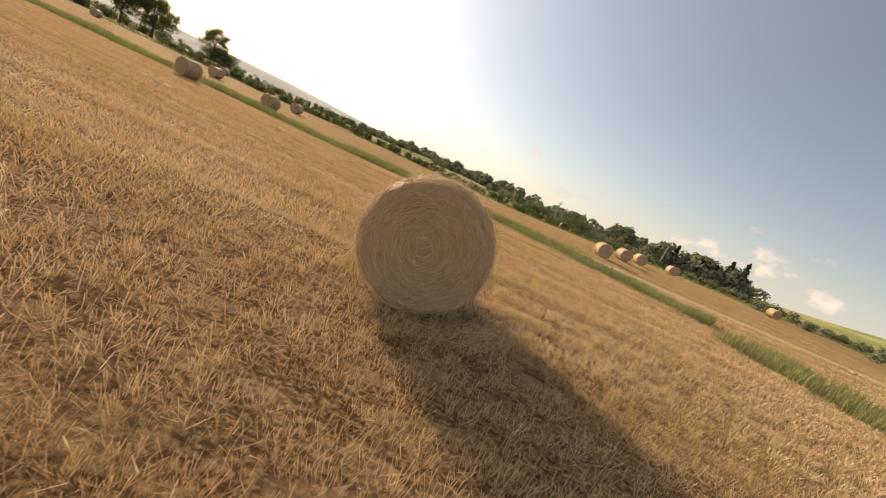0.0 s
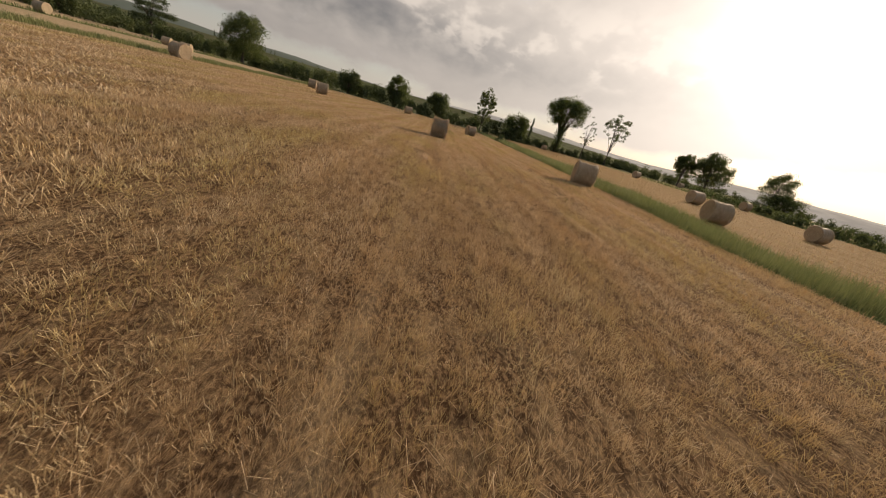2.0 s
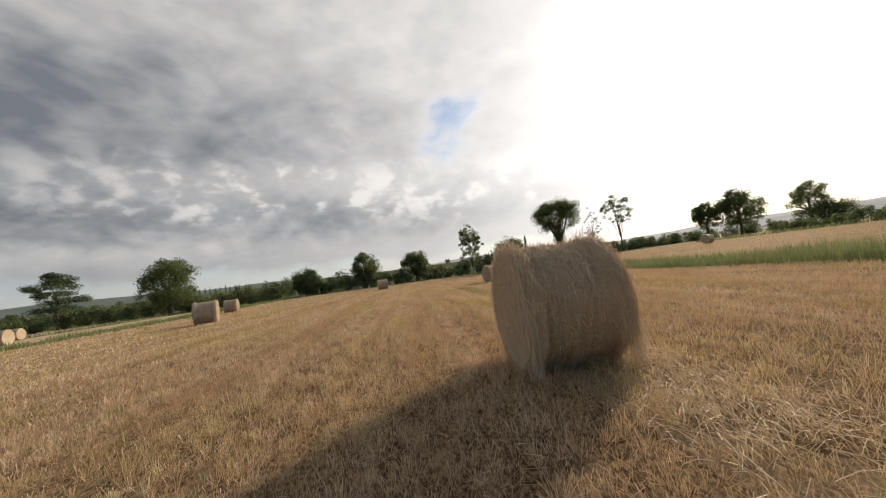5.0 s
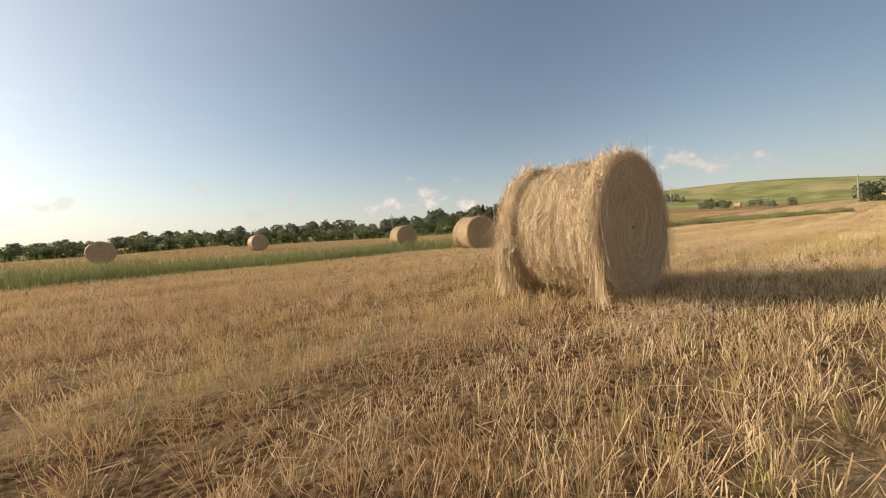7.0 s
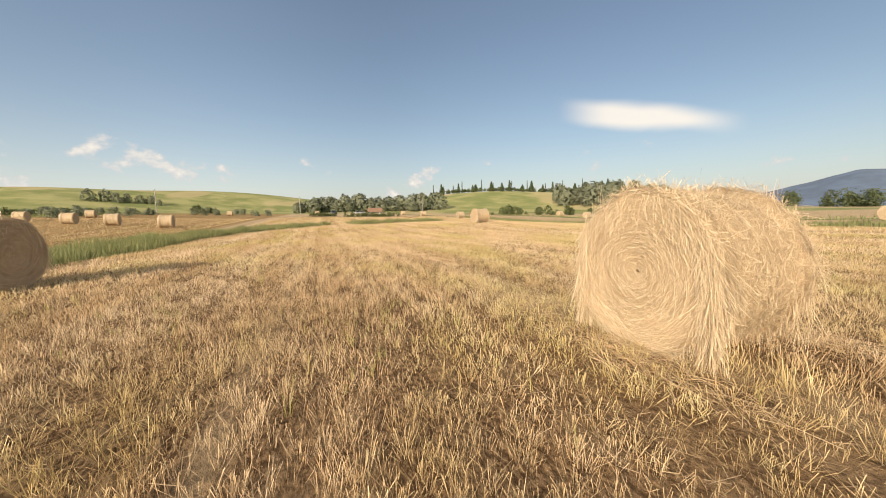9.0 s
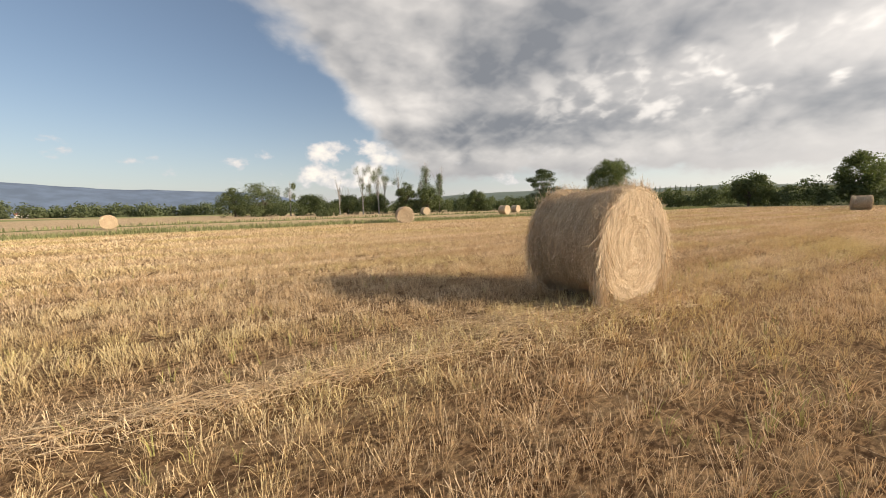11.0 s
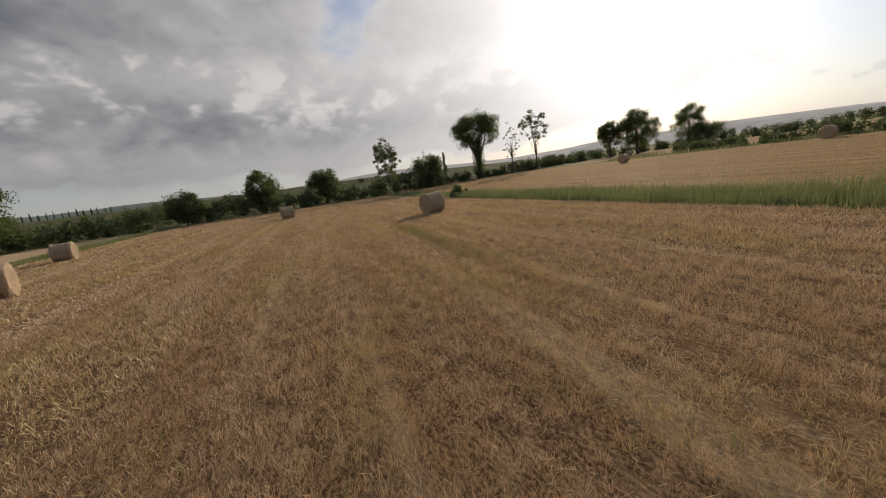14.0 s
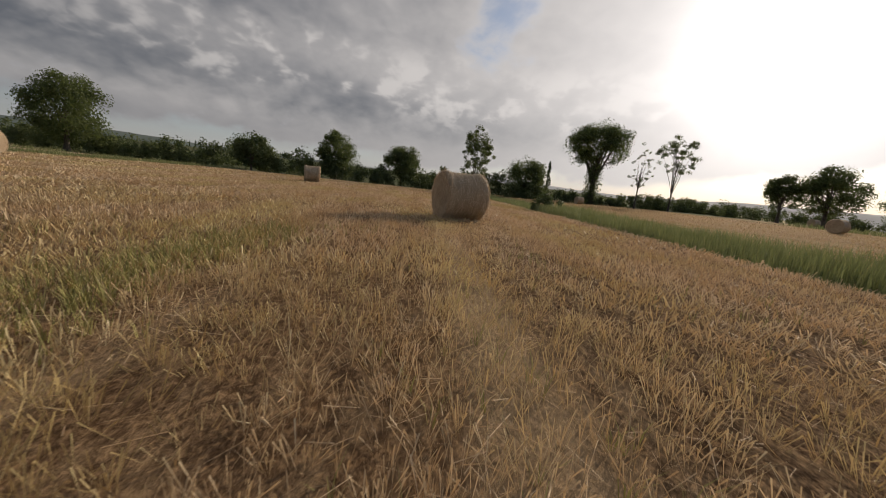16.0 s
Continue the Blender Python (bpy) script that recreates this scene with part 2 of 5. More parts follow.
def ground_material():
    """One sheet: stubble with drill lines and swaths, green verges, meadows and pale fields farther out."""
    m, n = material("field ground")
    pos = place(n)
    xyz = n.add("ShaderNodeSeparateXYZ", Vector=pos)
    x, y = xyz.outputs["X"], xyz.outputs["Y"]
    fine = n.noise(n.vec("MULTIPLY", pos, (1.0, 1.5, 1.0)), 17.0, 6.0, 0.68)
    mid = n.noise(n.vec("MULTIPLY", pos, (0.6, 1.6, 1.0)), 3.2, 5.0, 0.6)
    wide = n.noise(n.vec("MULTIPLY", pos, (0.25, 1.0, 1.0)), 0.30, 4.0, 0.55)
    swath = n.noise(n.vec("MULTIPLY", pos, (0.03, 1.0, 0.0)), 0.85, 3.0, 0.6)
    c = n.mix(n.step(fine, 0.40, 0.66), (0.080, 0.046, 0.026), (0.36, 0.235, 0.13))
    c = n.mix(n.math("MULTIPLY", n.step(mid, 0.42, 0.72), 0.4), c, (0.50, 0.36, 0.21))
    c = n.mix(n.math("MULTIPLY", n.step(wide, 0.45, 0.75), 0.40), c, (0.34, 0.215, 0.115))
    c = n.mix(n.math("MULTIPLY", n.step(swath, 0.52, 0.72), 0.36), c, (0.74, 0.57, 0.36))
    # the neighbouring fields are paler, with less bare soil
    other = n.math("SUBTRACT", 1.0, n.math("MULTIPLY", n.math("MULTIPLY", n.step(y, -11.0, -10.4), n.step(y, 25.0, 24.5)), n.math("MULTIPLY", n.step(x, -96.0, -74.0), n.step(x, 96.0, 90.0))))
    lines = n.noise(n.vec("MULTIPLY", pos, (0.015, 1.0, 0.0)), 1.3, 4.0, 0.65)
    # Darker south of the verge: stubble shade is put into the soil colour.
    pale = n.mix(n.math("ADD", n.math("MULTIPLY", n.step(mid, 0.35, 0.7), 0.4), n.math("MULTIPLY", n.step(lines, 0.36, 0.64), 0.6)), (0.235, 0.15, 0.072), (0.47, 0.335, 0.165))
    pale_unshaded = n.mix(n.step(n.math("ADD", mid, lines), 0.75, 1.25), (0.44, 0.325, 0.20), (0.68, 0.53, 0.345))
    pale = n.mix(n.step(y, -12.0, -14.0), pale_unshaded, pale)
    c = n.mix(n.math("MULTIPLY", other, 0.75), c, pale)
    # green verges between the fields
    ragged = n.math("MULTIPLY", n.math("SUBTRACT", n.noise(pos, 0.8, 3.0), 0.5), 1.0)
    yy = n.math("ADD", y, ragged)

    def strip(lo, hi, soft=0.3):
        return n.math("MULTIPLY", n.step(yy, lo - soft, lo + soft), n.step(yy, hi + soft, hi - soft))

    grass = n.mix(n.step(n.noise(pos, 2.0, 4.0), 0.3, 0.7), (0.085, 0.115, 0.035), (0.165, 0.20, 0.068))
    verge = n.math("MAXIMUM", n.math("MULTIPLY", strip(-14.2, -10.7), n.step(x, -24.0, -20.0)), strip(24.7, 27.4))
    bent = n.math("ADD", yy, n.math("MULTIPLY", n.math("POWER", n.math("MAXIMUM", n.math("SUBTRACT", -20.0, x), 0.0), 1.35), -0.14))
    bend = n.math("MULTIPLY", n.math("MULTIPLY", n.step(bent, -14.4, -13.8), n.step(bent, -10.4, -11.0)), n.math("MULTIPLY", n.step(x, -20.0, -24.0), n.step(x, -43.0, -41.0)))
    verge = n.math("MAXIMUM", verge, bend)
    verge = n.math("MAXIMUM", verge, n.math("MAXIMUM", strip(-54.0, -50.5, 0.8), strip(47.0, 51.0, 0.8)))
    c = n.mix(verge, c, grass)
    # meadows and pale crops on the far slopes
    r = n.vec("LENGTH", n.vec("MULTIPLY", pos, (1.0, 1.0, 0.0)))
    plot = n.noise(n.vec("MULTIPLY", pos, (1.0, 1.0, 0.0)), 0.006, 1.0)
    far = n.math("MULTIPLY", n.step(r, 150.0, 175.0), n.step(n.math("ADD", plot, n.math("MULTIPLY", n.step(x, 0.0, -200.0), 0.08)), 0.44, 0.47))
    meadow = n.mix(n.step(n.noise(pos, 0.05, 5.0), 0.35, 0.65), (0.21, 0.235, 0.095), (0.36, 0.345, 0.165))
    tan = n.step(n.noise(n.vec("MULTIPLY", pos, (0.4, 1.0, 0.0)), 0.016, 2.0), 0.54, 0.58)
    meadow = n.mix(n.math("MULTIPLY", tan, 0.7), meadow, (0.46, 0.38, 0.215))
    south_west = n.math("MULTIPLY", n.step(y, -63.0, -70.0), n.step(x, 30.0, -5.0))
    north_west = n.math("MULTIPLY", n.step(r, 140.0, 160.0), n.step(n.math("ADD", x, n.math("MULTIPLY", y, 0.72)), 0.0, -20.0))
    c = n.mix(n.math("MAXIMUM", far, n.math("MAXIMUM", south_west, north_west)), c, meadow)
    wooded = n.math("MULTIPLY", n.step(x, 77.0, 82.0), n.step(n.math("ADD", y, n.math("MULTIPLY", x, 0.9)), -20.0, 20.0))
    c = n.mix(n.math("MULTIPLY", wooded, 0.9), c, n.mix(n.step(n.noise(pos, 0.08, 5.0), 0.35, 0.65), (0.035, 0.05, 0.022), (0.085, 0.105, 0.05)))
    h = n.math("ADD", fine, n.math("MULTIPLY", mid, 0.8))
    p = n.add("ShaderNodeBsdfPrincipled", Base_Color=c, Roughness=0.9, Normal=bump(n, h, 0.9, 0.06))
    p.inputs["Specular IOR Level"].default_value = 0.02
    finish(n, p.outputs[0])
    return m


STUBBLE = straw_material("stubble straw", (0.42, 0.30, 0.175), (0.64, 0.52, 0.345), (0.81, 0.71, 0.54), 1.0, True, 0.24)
LITTER = straw_material("loose straw", (0.42, 0.28, 0.16), (0.62, 0.47, 0.29), (0.79, 0.66, 0.46))
BALE = straw_material("baled straw", (0.33, 0.25, 0.165), (0.62, 0.495, 0.34), (0.86, 0.75, 0.56), 3.0, False, 0.12)
WEED = leaf_material("stubble weeds", (0.25, 0.23, 0.08), (0.50, 0.45, 0.18), 0.12)
GRASS = leaf_material("verge grass", (0.165, 0.18, 0.078), (0.40, 0.395, 0.195), 0.32)
# Greyed and paled: haze over the far woods is put into the leaf colour.
HAZED_WOOD_LEAF = leaf_material("woodland leaves paled for haze", (0.18, 0.195, 0.142), (0.258, 0.278, 0.20), 0.40)
OAK = leaf_material("oak leaves", (0.062, 0.082, 0.036), (0.165, 0.19, 0.082), 0.48)
PALE_LEAF = leaf_material("pale leaves", (0.075, 0.095, 0.042), (0.20, 0.225, 0.11), 0.45)
PINE = leaf_material("conifer needles", (0.045, 0.064, 0.034), (0.11, 0.138, 0.07), 0.2)
SHRUB = leaf_material("shrub leaves", (0.068, 0.088, 0.042), (0.165, 0.19, 0.088), 0.32)
# Lightened leaf colour stands for haze before the skyline woods.
HAZED_FAR_LEAF = leaf_material("far foliage lightened for haze", (0.07, 0.09, 0.05), (0.14, 0.165, 0.09), 0.3)
BARK = bark_material("bark", (0.05, 0.04, 0.03), (0.14, 0.115, 0.09))
DEAD_BARK = bark_material("bare grey bark", (0.20, 0.18, 0.16), (0.42, 0.40, 0.37))
GROUND = ground_material()

# ---- mesh helpers ----
rng = np.random.default_rng(7)


def mesh_of(name, verts, faces, mat, tone=None, smooth=False):
    """A mesh from an (n, 3) array and an (m, 3 or 4) array; tone: one value for each vertex."""
    verts, faces = np.asarray(verts, np.float32), np.asarray(faces, np.int32)
    me = bpy.data.meshes.new(name)
    k = faces.shape[1]
    me.vertices.add(len(verts))
    me.vertices.foreach_set("co", verts.ravel())
    me.loops.add(faces.size)
    me.loops.foreach_set("vertex_index", faces.ravel())
    me.polygons.add(len(faces))
    me.polygons.foreach_set("loop_start", np.arange(0, faces.size, k, dtype=np.int32))
    me.polygons.foreach_set("use_smooth", np.full(len(faces), smooth))
    if tone is not None:
        me.attributes.new("tone", "FLOAT", "POINT").data.foreach_set("value", np.asarray(tone, np.float32))
    me.materials.append(mat)
    me.update(calc_edges=True)
    me.validate()
    return me


def part(name, me, parent, label=""):
    ob = new(name, me)
    ob.parent = parent
    return tagged(ob, label)


def thing(name, m, label, category, group="", kind=""):
    ob = new(name)
    ob.empty_display_size = 0.2
    ob.matrix_world = m
    return tagged(ob, label, category, group, kind)


def ribbons(path, width, side, tone):
    """Ribbons along (n, k, 3) paths: half-width (n, k), side direction (n, 3), tone (n,). Gives verts, quads, tones."""
    n, k, _ = path.shape
    off = side[:, None, :] * width[:, :, None]
    v = np.stack([path - off, path + off], 2).reshape(n * k * 2, 3)
    i = (np.arange(n)[:, None] * k + np.arange(k - 1)[None, :]) * 2
    f = np.stack([i, i + 1, i + 3, i + 2], -1).reshape(-1, 4)
    return v, f, np.repeat(tone, k * 2)


def joined(pieces):
    vs, fs, ts, at = [], [], [], 0
    for v, f, t in pieces:
        vs.append(v), fs.append(f + at), ts.append(t)
        at += len(v)
    return np.concatenate(vs), np.concatenate(fs), np.concatenate(ts)


def unit(v):
    return v / np.maximum(np.linalg.norm(v, axis=-1, keepdims=True), 1e-9)


def tube(points, radii, sides=7):
    """Verts and quads of a tube along points."""
    pts, rad = np.asarray(points, float), np.asarray(radii, float)
    d = unit(np.gradient(pts, axis=0))
    a = unit(np.cross(d, np.where(np.abs(d[:, 2:3]) < 0.9, [[0, 0, 1.0]], [[1.0, 0, 0]])))
    b = np.cross(d, a)
    ang = np.linspace(0, 2 * np.pi, sides, endpoint=False)
    v = pts[:, None] + rad[:, None, None] * (np.cos(ang)[None, :, None] * a[:, None] + np.sin(ang)[None, :, None] * b[:, None])
    k = len(pts)
    i, j = np.meshgrid(np.arange(k - 1), np.arange(sides), indexing="ij")
    j2 = (j + 1) % sides
    f = np.stack([i * sides + j, i * sides + j2, (i + 1) * sides + j2, (i + 1) * sides + j], -1).reshape(-1, 4)
    return v.reshape(-1, 3), f, np.zeros(k * sides)


def smooth_noise(p, seed=0.0):
    """Cheap smooth noise of (n, 3) points, about -1 to 1."""
    out, p = np.zeros(len(p)), p + seed
    for k, (a, b, c, s) in enumerate(((1.0, 1.7, 2.3, 0.3), (2.1, -1.3, 1.1, 1.9), (-1.6, 2.4, 0.7, 4.1), (3.3, 1.9, -2.7, 2.2))):
        out += np.sin(p[:, 0] * a + p[:, 1] * b + p[:, 2] * c + s + 1.3 * np.sin(p[:, 1] * a - p[:, 2] * b + k)) * (0.5 if k < 3 else 0.3)
    return out / 1.6

# ---- the lie of the land ----
HILLS = [  # bearing, half-width in degrees, distance, half-depth, height
    (-63, 24, 340, 160, 19.0),
    (-42, 8, 300, 120, 8.5),
    (-100, 14, 480, 190, 23.0),
    (-121, 15, 420, 170, 21.0),
    (-150, 22, 420, 140, 6.0),
    (60, 30, 620, 220, 17.0),
    (100, 30, 900, 260, 20.0),
]


def lie(x, y):
    """Height of the ground: flat field, a low swell to the west, a gentle rise to the south-west, hills far off."""
    x, y = np.asarray(x, float), np.asarray(y, float)
    s = -0.82 * x - 0.57 * y
    r, az = np.hypot(x, y), np.degrees(np.arctan2(x, y))
    south = np.clip((-118 - az) / 30, 0, 1)
    h = 0.027 * np.clip(s - 15, 0, 140) * np.clip((s - 15) / 12, 0, 1) * (1 - 0.85 * south * south * (3 - 2 * south))
    h = h - 0.0125 * np.clip(-8 - x, 0, 20) * np.clip((60 + x) / 25, 0, 1) + 0.016 * np.clip(-15 - y, 0, 45) + 0.027 * np.clip(-62 - y, 0, 60) * np.clip((20 - x) / 40, 0, 1)
    h = h + 0.66 * np.exp(-(((x + 31) / 10) ** 2) - (((y - 13) / 9) ** 2))
    for b, wide, far, deep, high in HILLS:
        da = (az - b + 180) % 360 - 180
        rise = np.clip((r - far + deep) / deep, 0, 1)
        h = h + high * np.exp(-((da / wide) ** 2)) * rise * rise * (3 - 2 * rise)
    return h


def at(x, y, sink=0.0, turn=0.0, lean=0.0):
    return pose(x, y, float(lie(x, y)) - sink, lean, 0, turn)


def build_ground():
    rings = np.concatenate([[0.01], np.arange(3, 80, 2.5), np.geomspace(80, 4600, 46)])
    n = 288
    ang = np.linspace(0, 2 * np.pi, n, endpoint=False)
    rr, aa = np.meshgrid(rings, ang, indexing="ij")
    x, y = rr * np.sin(aa), rr * np.cos(aa)
    v = np.stack([x, y, lie(x, y)], -1).reshape(-1, 3)
    i, j = np.meshgrid(np.arange(len(rings) - 1), np.arange(n), indexing="ij")
    j2 = (j + 1) % n
    f = np.stack([i * n + j, (i + 1) * n + j, (i + 1) * n + j2, i * n + j2], -1).reshape(-1, 4)
    ob = new("ground", mesh_of("ground", v, f, GROUND, smooth=True))
    return tagged(ob, "cut straw field with green verges, meadows and low hills", "ground", kind="structure")


build_ground()


def build_ridge(name, label, mat, az0, az1, far, heights, seed):
    """A distant range as one sheet of land: skyline heights are metres, spread evenly between two bearings."""
    n = 160
    t = np.linspace(0, 1, n)
    az = np.radians(az0 + (az1 - az0) * t)
    top = np.interp(t, np.linspace(0, 1, len(heights)), heights) + 0.012 * far * 0.12 * smooth_noise(np.stack([t * 26, t * 7, t * 0], -1), seed)
    rows = []
    for k, (d, s) in enumerate(((0.80, -0.02), (0.88, 0.45), (0.95, 0.85), (1.0, 1.0), (1.1, 0.5))):
        rows.append(np.stack([far * d * np.sin(az), far * d * np.cos(az), np.maximum(top, 0) * s], -1))
    v = np.concatenate(rows)
    i, j = np.meshgrid(np.arange(len(rows) - 1), np.arange(n - 1), indexing="ij")
    f = np.stack([i * n + j, i * n + j + 1, (i + 1) * n + j + 1, (i + 1) * n + j], -1).reshape(-1, 4)
    return tagged(new(name, mesh_of(name, v, f, mat, smooth=True)), label, "hills", kind="structure")


def painted_haze_material(name, colour, glow):
    # Distance haze is put into the colour, with emission added to lift it.
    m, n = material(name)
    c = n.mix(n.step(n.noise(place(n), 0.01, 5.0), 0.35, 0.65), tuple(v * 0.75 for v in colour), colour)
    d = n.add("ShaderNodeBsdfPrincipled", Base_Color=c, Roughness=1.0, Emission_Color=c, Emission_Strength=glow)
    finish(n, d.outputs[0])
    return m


# These ranges are tinted and glow to stand for the air in front.
build_ridge("backdrop", "blue wooded mountain far beyond the fields", painted_haze_material("far mountain with painted haze", (0.075, 0.105, 0.155), 0.6), -36.4, 15.6, 3000, [20, 60, 130, 195, 185, 160, 158, 150, 150, 120, 60, 20], 3.0)
build_ridge("backdrop", "pale hazy ridge on the eastern skyline", painted_haze_material("hazy ridge", (0.25, 0.26, 0.265), 0.55), 78, 164, 1900, [20, 44, 58, 66, 62, 52, 44, 54, 62, 60, 56, 44, 20], 8.0)
build_ridge("backdrop", "dark wooded ridge beyond the northern hedges", painted_haze_material("wooded ridge", (0.075, 0.10, 0.085), 0.35), 24, 92, 900, [20, 30, 35, 37, 35, 31, 32, 27, 20, 10], 5.0)

# ---- trees, hedges and woods ----
def leaf_quads(centres, radii, per, size, g, flat=1.0, outer=None):
    """Leaves scattered round cluster centres: verts, quads, tones."""
    n = len(centres) * per
    away = unit(g.normal(size=(n, 3)))
    c = np.repeat(centres, per, 0) + away * (np.repeat(radii, per) * g.random(n) ** 0.40)[:, None] * (1, 1, flat)
    face = unit(away * 0.9 + g.normal(0, 0.55, (n, 3)) + (0, 0, 0.25) if outer is None else outer + g.normal(0, 0.30, (n, 3)))
    a = unit(np.cross(face, g.normal(size=(n, 3))))
    b = np.cross(face, a)
    s = size * g.uniform(0.55, 1.25, n)[:, None]
    v = np.stack([c - a * s - b * s * 0.15, c - b * s * 0.55, c + a * s, c + b * s * 0.55], 1).reshape(-1, 3)
    f = np.arange(n * 4).reshape(-1, 4)
    tone = np.clip(g.beta(2, 2, n) * 0.7 + np.repeat(g.random(len(centres)), per) * 0.3, 0, 1)
    return v, f, np.repeat(tone, 4)


def branches(g, foot, tips, r0):
    """A trunk with limbs that leave it at different heights towards the tips."""
    pieces = []
    top = np.array(foot) + (0, 0, max(t[2] for t in tips) * 0.72)
    k = 7
    trunk = np.linspace(foot, top, k) + np.stack([g.normal(0, 0.06, k), g.normal(0, 0.06, k), np.zeros(k)], -1) * np.linspace(0, 1, k)[:, None]
    rad = r0 * np.linspace(1.0, 0.30, k)
    rad[0] *= 1.35
    pieces.append(tube(trunk, rad, 8))
    for t in tips:
        i = g.integers(2, k - 1)
        t, p = np.array(t), trunk[i]
        midp = p + (t - p) * 0.5 + (0, 0, 0.12 * np.linalg.norm(t - p))
        s = np.linspace(0, 1, 5)[:, None]
        path = (1 - s) ** 2 * p + 2 * s * (1 - s) * midp + s**2 * t + np.concatenate([[[0, 0, 0]], g.normal(0, 0.06, (4, 3))])
        pieces.append(tube(path, rad[i] * 0.55 * np.linspace(1, 0.18, 5), 5))
    return joined(pieces)


def ellipsoid_clusters(g, n, w, base, h, hollow=0.45, ragged=0.16):
    d = unit(g.normal(size=(n, 3)))
    d[:, 2] = np.abs(d[:, 2]) * g.choice([1, 1, -0.85], n)
    r = (hollow + (1 - hollow) * g.random(n) ** 0.6) * (1 + ragged * smooth_noise(d * 3.1, float(g.random() * 9)))
    return d * r[:, None] * (w / 2 * 0.93, w / 2 * 0.93, (h - base) / 2 * 0.95) + (0, 0, (h + base) / 2)


def tree(name, label, x, y, h, w, base, seed, leaf=OAK, clusters=46, per=150, size=0.17, spread=0.19, bark=BARK, trunk=0.0, category="tree"):
    g = np.random.default_rng(seed)
    t = thing(name, at(x, y, 0.05), label, category)
    c = ellipsoid_clusters(g, clusters, w, base, h)
    v, f, q = leaf_quads(c, np.full(len(c), w * spread) * g.uniform(0.6, 1.25, len(c)), per, size, g, 0.8)
    v[:, 2] = np.maximum(v[:, 2], 0.05)
    limbs = c[g.choice(len(c), min(len(c), 16), replace=False)]
    bv, bf, _ = branches(g, (0, 0, -0.2), limbs, trunk or 0.035 * h)
    part("trunk", mesh_of("trunk", bv, bf, bark, smooth=True), t)
    part("crown", mesh_of("crown", v, f, leaf, q), t)
    return t


def cypress(x, y, h, w, seed, label="narrow dark cypress standing on the hill", cone=0.5):
    g = np.random.default_rng(seed)
    t = thing("cypress", at(x, y, 0.05), label, "tree", "cypresses on the hills")
    n = 34
    z = np.linspace(0.02, 0.97, n)
    rr = w / 2 * np.clip(1.02 - z, 0, 1) ** cone * np.clip(0.55 + 4 * z, 0, 1)
    a = g.uniform(0, 2 * np.pi, n)
    c = np.stack([np.cos(a) * rr * 0.35, np.sin(a) * rr * 0.35, z * h], -1)
    v, f, q = leaf_quads(c, rr * 0.85 + 0.05, 22, max(0.2, w * 0.14), g, 1.3)
    part("trunk", mesh_of("trunk", *tube(np.linspace((0, 0, -0.2), (0, 0, h * 0.8), 5), np.linspace(0.05 * w + 0.06, 0.02, 5), 6)[:2], BARK), t)
    part("crown", mesh_of("crown", v, f, PINE, q), t)


def layered_pine(x, y, h, w, seed):
    g = np.random.default_rng(seed)
    t = thing("cedar_tree", at(x, y, 0.05), "dark cedar with flat layered branches above the hedge", "tree")
    c, r = [], []
    for z, s in ((0.36, 0.75), (0.50, 1.0), (0.62, 0.85), (0.74, 0.95), (0.84, 0.62), (0.94, 0.42)):
        for k in range(11):
            a, q = g.uniform(0, 2 * np.pi), g.random() ** 0.5
            c.append((math.cos(a) * q * w / 2 * s + 0.05 * w * g.normal(), math.sin(a) * q * w / 2 * s, h * z + g.normal(0, 0.10)))
            r.append(w * 0.14)
    c = np.array(c)
    v, f, q = leaf_quads(c, np.array(r), 210, 0.15, g, 0.62)
    bv, bf, _ = branches(g, (0, 0, -0.2), c[::4], 0.28)
    part("trunk", mesh_of("trunk", bv, bf, BARK, smooth=True), t)
    part("crown", mesh_of("crown", v, f, PINE, q), t)


def ivy_column(x, y, h, w, seed, bare=2.5):
    """A dead trunk wrapped in ivy, with bare twigs above it."""
    g = np.random.default_rng(seed)
    t = thing("ivy_clad_tree", at(x, y, 0.05), "dead tree trunk wrapped in dark green ivy", "tree", "ivy-clad trees")
    n = 30
    z = np.linspace(0.05, 1.0, n)
    c = np.stack([g.normal(0, 0.10 * w, n), g.normal(0, 0.10 * w, n), z * h], -1)
    v, f, q = leaf_quads(c, w / 2 * (0.75 + 0.3 * g.random(n)) * np.where(z > 0.9, 0.7, 1.0), 90, 0.15, g, 0.9)
    tips = [(g.normal(0, 0.35 * bare), g.normal(0, 0.35 * bare), h + bare * g.uniform(0.3, 1.0)) for _ in range(9)]
    bv, bf, _ = branches(g, (0, 0, -0.2), tips, 0.24)
    part("trunk", mesh_of("trunk", bv, bf, DEAD_BARK, smooth=True), t)
    part("ivy", mesh_of("ivy", v, f, OAK, q), t, "dense ivy leaves round the trunk")


def dead_tree(x, y, h, seed, leafy=0):
    g = np.random.default_rng(seed)
    t = thing("dead_tree", at(x, y, 0.05), "bare grey dead tree rising out of the thicket", "tree", "dead trees in the thicket")
    tips = [(g.normal(0, 0.10 * h), g.normal(0, 0.10 * h), h * g.uniform(0.70, 1.12)) for _ in range(12)]
    bv, bf, _ = branches(g, (0, 0, -0.2), tips, 0.17)
    part("trunk", mesh_of("trunk", bv, bf, DEAD_BARK, smooth=True), t)
    if leafy:
        c = np.array(tips)[:leafy] - (0, 0, 0.12 * h)
        v, f, q = leaf_quads(c, np.full(len(c), 0.085 * h), 170, 0.12, g, 1.3)
        part("crown", mesh_of("crown", v, f, PALE_LEAF, q), t, "thin remaining leaves")


